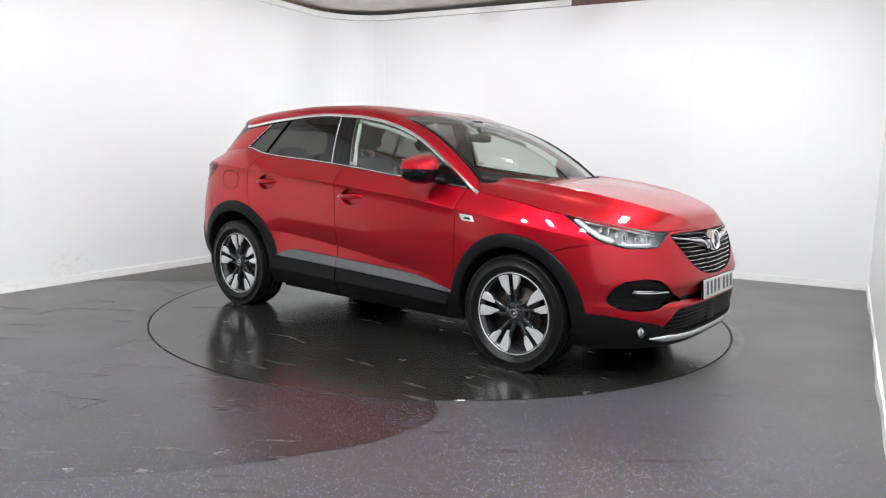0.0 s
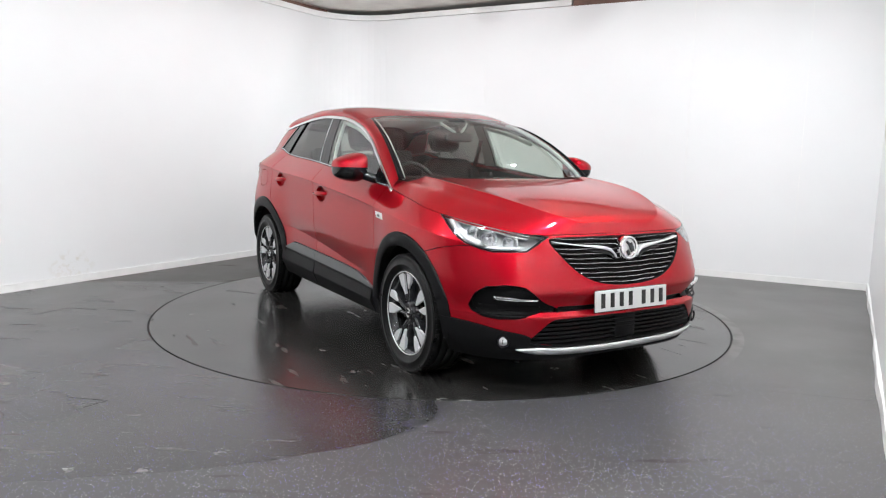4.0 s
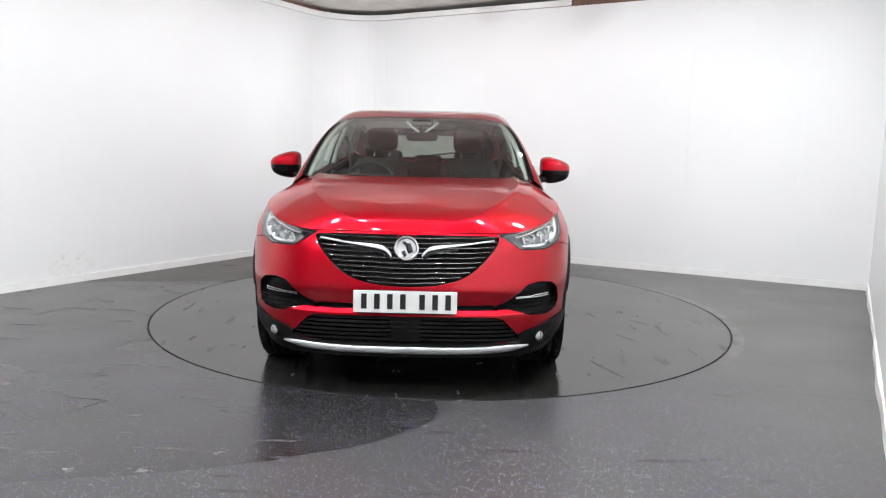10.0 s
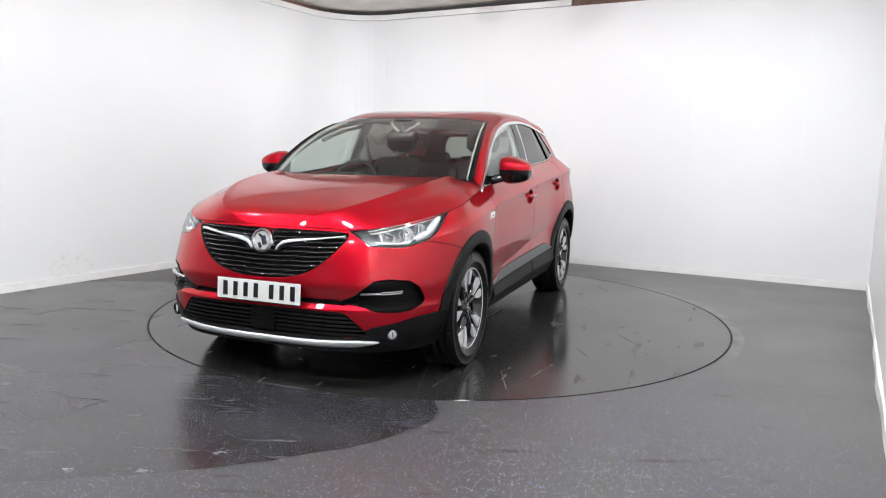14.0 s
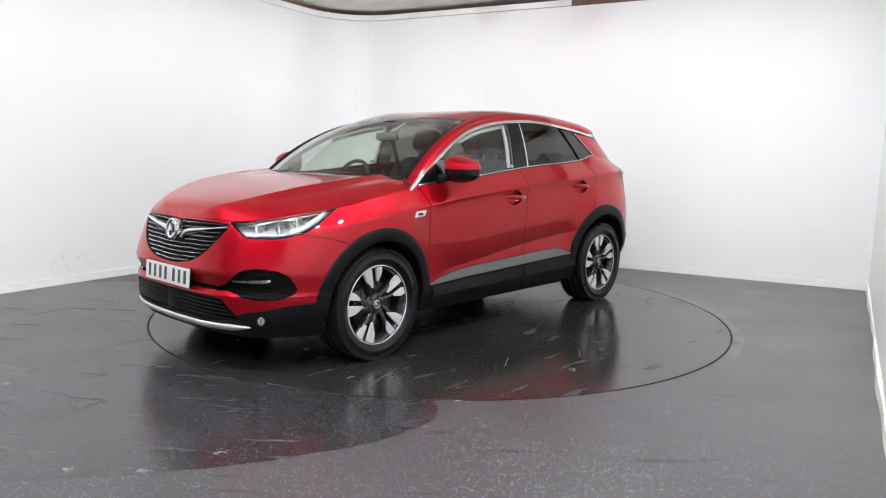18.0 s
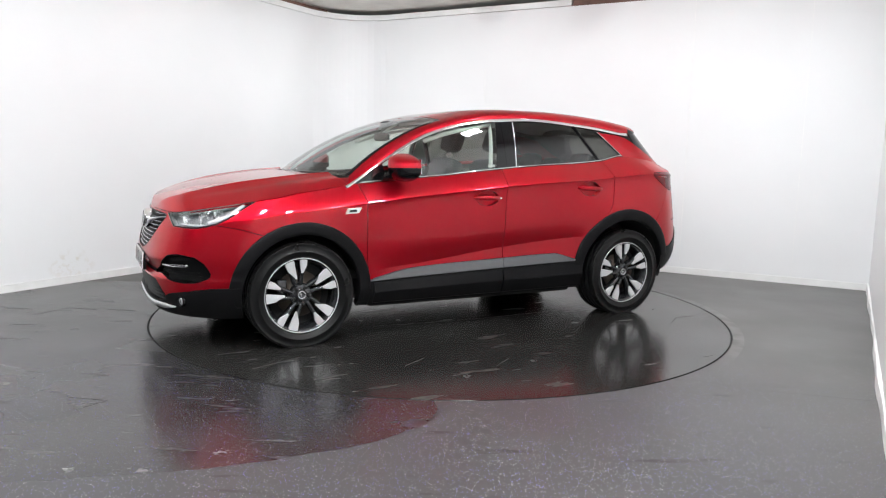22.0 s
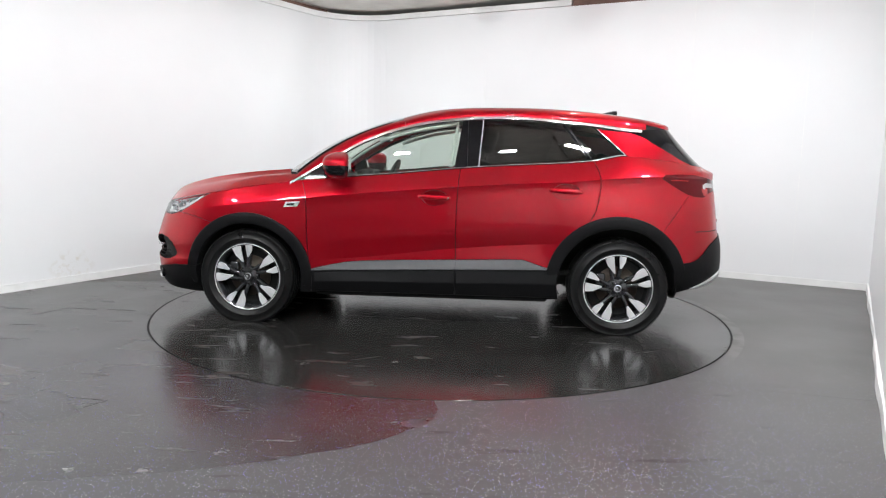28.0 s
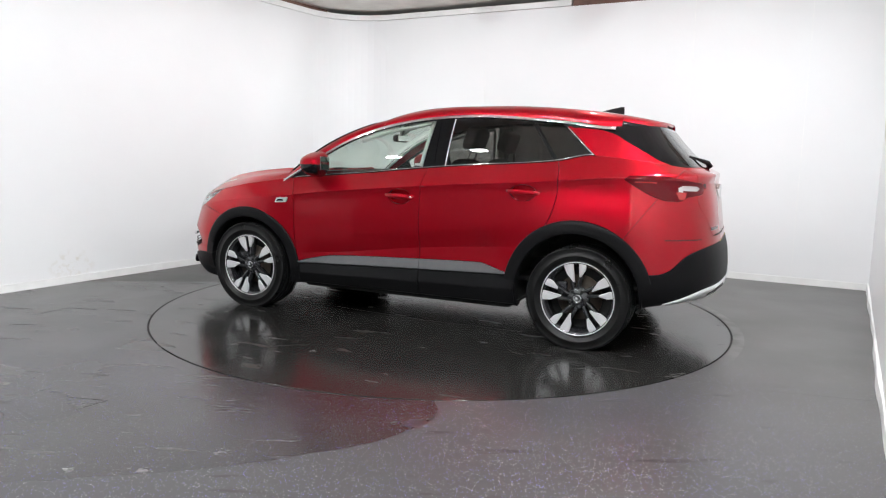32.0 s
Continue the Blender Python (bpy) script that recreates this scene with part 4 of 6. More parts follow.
    for k in range(4):
        bm.faces.new((f0[k], f0[(k + 1) % 4], f1[(k + 1) % 4], f1[k]))
    bmesh.ops.recalc_face_normals(bm, faces=bm.faces)
    pl = cpart("wing_plaque", bm, M_SATIN, "small chrome wing plaque with a dark inset", smooth=False)
    bm = bmesh.new()
    bm.faces.new([bm.verts.new((lerp(0.995, x, 0.7), (width(x, z) + 0.0098) * sd, lerp(0.877, z, 0.45))) for x, z in q])
    part("inset", bm, M_DARKALLOY, pl, smooth=False)

cpart("front_bumper", piece(LOW["bumper"], both=True, gap=0.0018, rim=0.035), M_RED, "red front bumper")
cpart("front_lower_bumper", piece(LOW["fblack"], both=True, puff=0.009, rim=0.05), M_PLASTIC, "matt black lower front bumper")
cpart("rear_bumper", piece(LOW["rbumper"], both=True, gap=0.0006, rim=0.02), M_RED, "red rear bumper")
cpart("rear_lower_bumper", piece(LOW["rblack"], both=True, puff=0.006, rim=0.05), M_PLASTIC, "matt black lower rear bumper")
tailgate = cpart("tailgate", piece(LOW["gate"], both=True, gap=0.0028, rim=0.02), M_RED, "red tailgate")
cpart("bumper_slot", piece(LOW["slot"], both=True, puff=-0.02, rim=-0.02), M_PLASTIC)
bm = piece([f for k, fs in LOW.items() if k not in ("hole", "fl", "rl", "grille", "lowgrille", "fog", "lamp") for f in fs if min(fl_out(f.calc_center_median()), rl_out(f.calc_center_median())) > 0.05], both=True, puff=-0.035, rim=0)
cpart("inner_shell", bm, M_SHELL, "dark inner body shell")

# ---- bonnet ----
top = sorted([lower_point(st, 1.0) for st in STATIONS if st[0] == "f" or (st[0] == "m" and st[1] > 0.80)], key=lambda p: p.x)
TX, TY, TZ = [p.x for p in top], [p.y for p in top], [p.z for p in top]
zc_hood = curve1([0.8, 0.9, 1.05, 1.2, 1.4, 1.6, 1.8, 1.95, 2.05, 2.09, 2.115, 2.14], [1.118, 1.119, 1.117, 1.107, 1.086, 1.058, 1.021, 0.983, 0.950, 0.926, 0.902, 0.864])


def hood_k(x):
    """Where the raised centre of the bonnet ends, as a share of its half width."""
    return lerp(0.76, 0.64, min(1, max(0, (x - 1.1) / 0.95)))


def hood_z(x, y):
    yb, zb = float(np.interp(x, TX, TY)), float(np.interp(x, TX, TZ))
    s = min(1.0, abs(y) / max(yb, 1e-4))
    zc = max(zc_hood(x), zb)
    d = (zc - zb) * min(1.0, max(0.0, TX[-1] - x) / 0.03) ** 0.5
    zc = zb + d
    k = hood_k(x)
    fade = min(1, max(0, (2.02 - x) / 0.35))
    if s <= k:
        pr = 0.06 * (s / k) ** 2
        ridge = 0.009 * math.exp(-(k - s) / 0.035) * fade
    else:
        u = (s - k) / (1 - k)
        pr = 0.06 + 0.94 * u ** lerp(1.2, 1.6, min(1, max(0, (1.7 - x) / 0.6)))
        ridge = (0.009 * math.exp(-u / 0.05) - 0.006 * math.exp(-(((u - 0.28) / 0.16) ** 2))) * fade
    return zc - d * pr + ridge


bonnet = bmesh.new()
xs = [0.86 + (1.9 - 0.86) * k / 44 for k in range(45)] + [1.9 + (TX[-1] - 1.9) * math.sin(math.pi / 2 * k / 26) for k in range(1, 27)]
grid_mesh(bonnet, [[(x, float(np.interp(x, TX, TY)) * s, hood_z(x, float(np.interp(x, TX, TY)) * s)) for s in [hood_k(x) * j / 26 for j in range(27)] + [lerp(hood_k(x), 1.0, (j / 22) ** 1.3) for j in range(1, 23)]] for x in xs])
bmesh.ops.remove_doubles(bonnet, verts=bonnet.verts, dist=1e-5)
bmesh.ops.recalc_face_normals(bonnet, faces=bonnet.faces)
if sum(f.normal.z for f in bonnet.faces) < 0:
    bmesh.ops.reverse_faces(bonnet, faces=bonnet.faces)
hood_rear = lambda c: c.x - (1.185 - 0.17 * (c.y / 0.8) ** 2)
cowl_y = lambda c: c.y - 0.735
cut(bonnet, hood_rear)
cut(bonnet, cowl_y)
bonnet.normal_update()
HD = by_label(bonnet, lambda c: "bonnet" if hood_rear(c) > 0 else ("cowl" if cowl_y(c) < 0 else "scuttle"))
cpart("bonnet", piece(HD["bonnet"], both=True, gap=0.0025, rim=0.02), M_RED, "red bonnet with raised centre and creases")
cpart("cowl_grille", piece(HD["cowl"], both=True, puff=-0.02, rim=0), M_PLASTIC, "black windscreen cowl")
for sd in (1, -1):
    cpart("wing_corner", piece(HD["scuttle"], sd, rim=0.015), M_RED)

# ---- cabin sides ----
upper = bmesh.new()
UST = [("m", 1.013 - 2.213 * k / 88) for k in range(89)] + [("r", math.pi / 2 * (1 - k / 52)) for k in range(1, 53)]
grid_mesh(upper, [[upper_point(st, j / 15) for j in range(16)] for st in UST])
bmesh.ops.remove_doubles(upper, verts=upper.verts, dist=1e-5)
bmesh.ops.recalc_face_normals(upper, faces=upper.faces)
if sum(f.normal.y for f in upper.faces) < 0:
    bmesh.ops.reverse_faces(upper, faces=upper.faces)
x_bpf = lambda z: lerp(-0.150, -0.204, (z - 1.15) / 0.35)
x_bpr = lambda z: lerp(-0.325, -0.351, (z - 1.167) / 0.35)
x_cp = lambda z: lerp(-1.110, -0.903, (z - 1.229) / 0.278)
x_qw = lambda z: lerp(-1.375, -1.180, (z - 1.271) / 0.179)
z_cp = curve1([-2.3, -1.95, -1.889, -1.781, -1.689, -1.576, -1.49, -1.384, -1.185, -1.15], [1.203, 1.204, 1.207, 1.243, 1.294, 1.357, 1.407, 1.436, 1.452, 1.454])
u_belt = lambda c: c.z - z_belt_c(c.x) - 0.013
u_top = lambda c: c.z - z_chrome(c.x) + 0.024
u_f0 = lambda c: c.x - 0.735 - 0.25 * (c.z - 1.1)
u_f1 = lambda c: c.x - x_bpf(c.z)
u_r0 = lambda c: c.x - x_bpr(c.z)
u_r1 = lambda c: c.x - x_cp(c.z)
u_q0 = lambda c: c.x - x_cp(c.z) + 0.034
u_q1 = lambda c: c.x - x_qw(c.z) - 0.018
u_red = lambda c: max(c.z - z_cp(c.x), c.x - x_qw(c.z) + 0.004) if c.x < -1.1 else 1.0
rg_s = sdf(rounded([(-0.3, 1.448), (0.40, 1.448), (0.47, 1.43), (0.555, 1.235), (0.53, 1.218), (-0.3, 1.214)], 1))
u_rg = lambda c: rg_s(c.y, c.z) if c.x < -1.55 else 1.0
for ph in (u_belt, u_top, u_f0, u_f1, u_r0, u_r1, u_q0, u_q1, u_red, u_rg, gate_y):
    cut(upper, ph)
upper.normal_update()


def upper_label(c):
    if u_rg(c) < 0:
        return "rear_glass"
    if u_red(c) < 0:
        return "red_gate" if gate_y(c) < 0 else "red"
    if c.x < -1.2 and c.z > z_cp(c.x):
        if u_q1(c) < 0 or c.x < -1.45:
            return "black_d"
    if u_belt(c) > 0 and u_top(c) < 0:
        if u_f0(c) < 0 and u_f1(c) > 0:
            return "glass_f"
        if u_r0(c) < 0 and u_r1(c) > 0:
            return "glass_r"
        if u_q0(c) < 0 and u_q1(c) > 0:
            return "glass_q"
    return "frame_f" if c.x > -0.255 else "frame_r" if u_r1(c) > -0.015 else "frame_q"


UP = by_label(upper, upper_label)
for sd in (1, -1):
    cpart("front_window", piece(UP["glass_f"], sd, puff=-0.003, rim=0), M_GLASS, "clear front side window")
    cpart("rear_window", piece(UP["glass_r"], sd, puff=-0.003, rim=0), M_PRIVACY, "dark privacy side window")
    cpart("quarter_window", piece(UP["glass_q"], sd, puff=-0.003, rim=0), M_PRIVACY, "dark privacy quarter window")
    cpart("window_frame", piece(UP["frame_f"], sd, gap=0.001, rim=0.012), M_GLOSSBLK, "gloss black front window frame and pillar")
    cpart("window_frame", piece(UP["frame_r"], sd, gap=0.001, rim=0.012), M_GLOSSBLK, "gloss black rear window frame and pillar")
    cpart("window_frame", piece(UP["frame_q"], sd, rim=0.012), M_GLOSSBLK)
    cpart("rear_pillar", piece(UP["red"], sd, rim=0.015), M_RED, "red rear pillar panel")
    cpart("pillar_panel", piece(UP["black_d"], sd, puff=-0.002, rim=0.015), M_GLOSSBLK, "gloss black floating-roof panel")
cpart("rear_screen", piece(UP["rear_glass"], both=True, puff=-0.002, rim=0), M_REARGLASS, "dark tinted rear screen")
if "red_gate" in UP:
    part("gate_top", piece(UP["red_gate"], both=True, rim=0.015), M_RED, tailgate)


def ribbon_strip(xs, z_of, lo, hi, out, sd):
    """A rounded bright strip along a line of the cabin side."""
    bm = bmesh.new()
    rows = []
    for x in xs:
        z = z_of(x)
        prof = [(lo, 0.0), (lo, out * 0.7), (lerp(lo, hi, 0.25), out), (lerp(lo, hi, 0.75), out), (hi, out * 0.7), (hi, 0.0)]
        rows.append([(x, (y_glass(x, z + dz) + o) * sd, z + dz) for dz, o in prof])
    vr = grid_mesh(bm, rows)
    bm.faces.new(vr[0]), bm.faces.new(vr[-1])
    bmesh.ops.recalc_face_normals(bm, faces=bm.faces)
    return bm


for sd in (1, -1):
    cpart("chrome_roof_strip", ribbon_strip([1.028 - 2.515 * k / 90 for k in range(91)], z_chrome, -0.021, 0.001, 0.008, sd), M_CHROME, "bright chrome strip along the roof line")
    cpart("chrome_belt_strip", ribbon_strip([0.93 - 2.30 * k / 60 for k in range(61)], z_belt_c, 0.004, 0.0105, 0.006, sd), M_CHROME, "thin chrome strip under the windows")
    bm = bmesh.new()
    tube(bm, [(x_qw(z) + 0.006, (y_glass(x_qw(z), z) + 0.002) * sd, z) for z in [1.272 + 0.185 * k / 8 for k in range(9)]], 0.0035, 8)
    cpart("chrome_quarter_strip", bm, M_CHROME)
    bm = bmesh.new()
    tube(bm, [(x_bpr(z) - 0.002, (y_glass(x_bpr(z), z) + 0.001) * sd, z) for z in [1.175 + 0.33 * k / 8 for k in range(9)]], 0.004, 8)
    cpart("window_seal", bm, M_SATIN)
    bm = bmesh.new()
    tube(bm, [(x_cp(z) - 0.017, (y_glass(x_cp(z), z) + 0.003) * sd, z) for z in [1.235 + 0.26 * k / 8 for k in range(9)]], 0.005, 8)
    cpart("window_divider", bm, M_GLOSSBLK)

# ---- roof, screen and front pillars ----
rt = sorted([upper_point(st, 1.0) for st in UST], key=lambda p: p.x)
RX, RY, RZ = [p.x for p in rt], [p.y for p in rt], [p.z for p in rt]
zc_roof = curve1([-1.85, -1.76, -1.52, -1.22, -0.97, -0.70, -0.36, -0.10, 0.03, 0.157, 0.30, 0.42], [1.488, 1.503, 1.547, 1.585, 1.604, 1.613, 1.611, 1.598, 1.583, 1.560, 1.526, 1.48])


def roof_point(x, s):
    yb, zb = float(np.interp(x, RX, RY)), float(np.interp(x, RX, RZ))
    zc = zc_roof(x)
    return Vector((x, yb * s, zb + (zc - zb) * max(0, 1 - s ** lerp(3.0, 8.0, min(1, max(0, (0.25 - x) / 0.40)))) ** 0.5))


SS = [math.sin(math.pi / 2 * j / 30) for j in range(31)]
S_WS = 0.90
roof = bmesh.new()
rows = []
for k in range(81):
    w = k / 80
    w = w if w < 0.9 else 0.9 + 0.1 * math.sin((w - 0.9) / 0.1 * math.pi / 2)
    rows.append([roof_point(lerp(0.30 - 0.068 * (s / S_WS) ** 2, RX[0] + 0.002, w), s) for s in SS])
grid_mesh(roof, rows)
bmesh.ops.recalc_face_normals(roof, faces=roof.faces)
if sum(f.normal.z for f in roof.faces) < 0:
    bmesh.ops.reverse_faces(roof, faces=roof.faces)
spo = lambda c: c.x + 1.585 - 0.10 * c.y
cut(roof, spo)
roof.normal_update()
spo_z = lambda c: c.z - zc_roof(c.x) + 0.050 if spo(c) < 0.02 else 1.0
cut(roof, spo_z)
roof.normal_update()
RF = by_label(roof, lambda c: "roof" if spo(c) > 0 else "spoiler" if spo_z(c) > 0 else "spoiler_side")
cpart("roof", piece(RF["roof"], both=True, gap=0.001, rim=0.015), M_RED, "red roof panel")
spoiler = cpart("roof_spoiler", piece(RF["spoiler"], both=True, gap=0.001, rim=0.02), M_RED, "red roof spoiler over the rear screen")
for sd in (1, -1):
    part("side_blade", piece(RF["spoiler_side"], sd, rim=0.015), M_GLOSSBLK, spoiler, "gloss black spoiler side blade")
bm = piece(RF["spoiler"], both=True, puff=-0.032, gap=0.012, rim=0)
part("underside", bm, M_GLOSSBLK, spoiler, "black spoiler underside")
bm = bmesh.new()
rows = []
for k in range(25):
    y = -0.50 + 1.0 * k / 24
    c = 1 - (abs(y) / 0.50) ** 6
    xe = -1.725 + 0.05 * (y / 0.5) ** 2
    zt = roof_point(xe, min(1.0, abs(y) / 0.56)).z - 0.012
    rows.append([(-1.56, y, 1.470), (-1.62, y, 1.436 + 0.02 * (1 - c)), (xe + 0.035, y, 1.436 + 0.02 * (1 - c)), (xe + 0.008, y, 1.452 + 0.02 * (1 - c)), (xe, y, zt), (xe + 0.12, y, zt + 0.004)])
vr = grid_mesh(bm, rows)
bm.faces.new(vr[0]), bm.faces.new(vr[-1])
bmesh.ops.recalc_face_normals(bm, faces=bm.faces)
part("lower_lip", bm, M_GLOSSBLK, spoiler, "gloss black spoiler lip")
cpart("headlining", piece(RF["roof"], both=True, puff=-0.035, rim=0), M_LINER, "pale grey headlining")

WB_C, WB_E = Vector((1.215, 0, 1.092)), Vector((0.985, 0.765, 1.098))


def screen_point(a, b):
    base = Vector((lerp(WB_C.x, WB_E.x, a * a), WB_E.y * a, lerp(WB_C.z, WB_E.z, a * a)))
    tp = roof_point(0.30 - 0.068 * a * a, S_WS * a)
    p = base.lerp(tp, b)
    return p + Vector((0.45, 0.15 * a, 0.89)) * (0.052 * 4 * b * (1 - b))


screen = bmesh.new()
grid_mesh(screen, [[screen_point(a / 24, b / 24) for a in range(25)] for b in range(25)])
bmesh.ops.recalc_face_normals(screen, faces=screen.faces)
if sum(f.normal.z for f in screen.faces) < 0:
    bmesh.ops.reverse_faces(screen, faces=screen.faces)


def scr_uv(c):
    """Place on the windscreen: across from the middle to the edge, and up from the cowl to the roof."""
    u, v = 0.5, 0.5
    for _ in range(30):
        p = screen_point(u, v)
        u = min(1.2, max(0.0, u + (c.y - p.y) / 0.68))
        v = min(1.2, max(-0.2, v + (c.z - p.z) / 0.42 * 0.8))
    return u, v


frit_y = lambda c: scr_uv(c)[0] - lerp(0.955, 0.975, scr_uv(c)[1])
frit_t = lambda c: 0.955 - scr_uv(c)[1]
frit_m = lambda c: max(abs(c.y) - 0.08, (c.x - 0.43))
for ph in (frit_y, frit_t, frit_m):
    cut(screen, ph)
screen.normal_update()
SC = by_label(screen, lambda c: "frit" if frit_y(c) > 0 or frit_t(c) < 0 or frit_m(c) < 0 else "glass")
wsn = cpart("windscreen", piece(SC["glass"], both=True, rim=0), M_GLASS, "clear laminated windscreen")
part("black_border", piece(SC["frit"], both=True, puff=-0.0005, rim=0), M_GLOSSBLK, wsn, "black printed border")
for sd in (1, -1):
    bm = bmesh.new()
    b_of = [0.90 * k / 20 for k in range(21)]
    tube(bm, [(p.x + 0.004 * (1 - b), p.y * sd, p.z + 0.004 * (1 - b)) for b, p in ((b, screen_point(0.995, b)) for b in b_of)], [lerp(0.0085, 0.004, b ** 2) for b in b_of], 8)
    part("edge_seal", bm, M_PLASTIC, wsn, "black rubber edge seal")
    bm = bmesh.new()
    rows = []
    for k in range(33):
        t = k / 32
        x = lerp(roof_point(0.30 - 0.068 / S_WS ** 2, 1.0).x, 1.013, t)
        zo = z_chrome(x)
        o = Vector((x, y_glass(x, zo), zo))
        i = screen_point(1.0, 1 - t)
        n = Vector((0.35, 0.75, 0.55))
        top_row = [roof_point(0.30 - 0.068 * (s / S_WS) ** 2, s) for s in [lerp(1.0, S_WS, q / 8) for q in range(9)]]
        row = []
        for q in range(9):
            u = q / 8
            b0 = top_row[q] - top_row[0].lerp(top_row[8], u)
            p = o.lerp(i, u) + b0 * (1 - t) + n * 0.016 * 4 * u * (1 - u) * t * (1.2 - t)
            row.append((p.x, p.y * sd, p.z))
        rows.append(row)
    grid_mesh(bm, rows)
    bmesh.ops.recalc_face_normals(bm, faces=bm.faces)
    if sum(f.normal.z for f in bm.faces) < 0:
        bmesh.ops.reverse_faces(bm, faces=bm.faces)
    cpart("front_pillar", bm, M_RED, "red windscreen pillar")
    bm = bmesh.new()
    pts = [screen_point(0.952, 1 - 0.97 * k / 12) - Vector((0.018, 0.004, 0.016)) for k in range(13)]
    tube(bm, [(p.x, p.y * sd, p.z) for p in pts], 0.012, 10)
    cpart("pillar_lining", bm, M_PILLAR, "pale grey pillar lining")
# ---- front details ----
def fpt(y, z, d=0.0):
    return Vector((front_x(y, z) + d, y, z))


def strip_on_front(pts, h, out, n=40, back=0.02):
    """A bar across the nose: pts (y, z) interpolated, of height h (number or function of 0..1)."""
    bm = bmesh.new()
    L = [0.0]
    for a, b in zip(pts, pts[1:]):
        L.append(L[-1] + math.hypot(b[0] - a[0], b[1] - a[1]))
    fy, fz = curve1(L, [p[0] for p in pts]), curve1(L, [p[1] for p in pts])
    rows = []
    for k in range(n + 1):
        t = k / n
        y, z = fy(t * L[-1]), fz(t * L[-1])
        hh = (h(t) if callable(h) else h) / 2
        rows.append([fpt(y, z - hh, -back), fpt(y, z - hh, out * 0.55), fpt(y, z - hh * 0.6, out * 0.9), fpt(y, z, out), fpt(y, z + hh * 0.6, out * 0.9), fpt(y, z + hh, out * 0.55), fpt(y, z + hh, -back)])
    vr = grid_mesh(bm, rows)
    bm.faces.new(vr[0]), bm.faces.new(vr[-1])
    bmesh.ops.recalc_face_normals(bm, faces=bm.faces)
    return bm


def span(zv, test, ymax=0.9):
    """Half width of an opening at a height."""
    y = 0.0
    while y < ymax and test(y + 0.004, zv) < 0:
        y += 0.004
    return y


grille = cpart("front_grille", piece(LOW["grille"], both=True, puff=-0.055, rim=-0.055), M_SHELL, "black front grille with thin bright slats")
for k in range(10):
    zz = 0.834 - 0.0247 * k
    hw = span(zz, gr_s) - 0.004
    if hw < 0.05:
        continue
    wave = [(-hw + 2 * hw * j / 16, zz - 0.010 * (1 - abs(-1 + j / 8)) + 0.0012 * math.cos(j * math.pi / 2)) for j in range(17)]
    sl = part("slat", strip_on_front(wave, 0.011, -0.016, 48, 0.05), M_PLASTIC, grille)
    part("bright_edge", strip_on_front([(y, z + 0.0045) for y, z in wave], 0.0024, -0.0110, 48, 0.01), M_CHROME, sl)
for sd in (1, -1):
    w = [(0.078 * sd, 0.742), (0.094 * sd, 0.762), (0.118 * sd, 0.778), (0.175 * sd, 0.790), (0.30 * sd, 0.803), (0.445 * sd, 0.822)]
    part("wing_bar", strip_on_front(w, lambda t: 0.006 + 0.011 * math.exp(-(((t - 0.22) / 0.25) ** 2)) - 0.001 * t, 0.004, 40, 0.03), M_SATIN, grille, "satin chrome wing-shaped grille bar")
    w2 = [(0.088 * sd, 0.735), (0.12 * sd, 0.758), (0.19 * sd, 0.770), (0.26 * sd, 0.778)]
    part("wing_backing", strip_on_front(w2, lambda t: 0.026 * (1 - 0.9 * t), -0.004, 24, 0.04), M_GLOSSBLK, grille)
emb = bmesh.new()
EM = Matrix.Translation((2.180, 0, 0.782)) @ pose(0, 0, 0, 0, -8, 0)
lathe(emb, [(0.046, 0.008), (0.050, 0.016), (0.056, 0.019), (0.062, 0.015), (0.064, 0.0), (0.064, -0.03)], 40, "x", EM)
emblem = part("emblem", emb, M_CHROME, grille, "round chrome emblem")
bm = bmesh.new()
lathe(bm, [(0.0001, 0.009), (0.047, 0.009)], 32, "x", EM)
part("emblem_ground", bm, M_SATIN, emblem)
bm = bmesh.new()
for (cy, cz, ly, lz, an) in ((0.014, -0.004, 0.030, 0.050, 20), (-0.020, 0.016, 0.030, 0.016, -35), (-0.022, -0.018, 0.020, 0.030, 30)):
    box(bm, 0.013, cy, cz, 0.008, ly, lz, 0.004, EM @ pose(0, 0, 0, an, 0, 0))
part("emblem_relief", bm, M_DARKALLOY, emblem)

lower_grille = cpart("lower_grille", piece(LOW["lowgrille"], both=True, puff=-0.05, rim=-0.05), M_SHELL, "black slatted lower grille")
for k in range(6):
    zz = 0.428 - 0.0225 * k
    hw = span(zz, lg_s) - 0.004
    part("slat", strip_on_front([(-hw, zz), (0, zz), (hw, zz)], 0.009, -0.012, 40, 0.05), M_PLASTIC, lower_grille)
part("sensor_cover", boxed(2.168, 0, 0.365, 0.05, 0.15, 0.13, 0.008), M_PLASTIC, lower_grille, "flat matt black sensor cover")
cpart("skid_strip", strip_on_front([(-0.64, 0.274), (-0.5, 0.266), (-0.3, 0.260), (0, 0.257), (0.3, 0.260), (0.5, 0.266), (0.64, 0.274)], lambda t: 0.006 + 0.034 * min(1.0, math.sin(math.pi * t) * 4) ** 0.7, 0.022, 60, 0.03), M_SATIN, "satin silver strip under the front bumper")

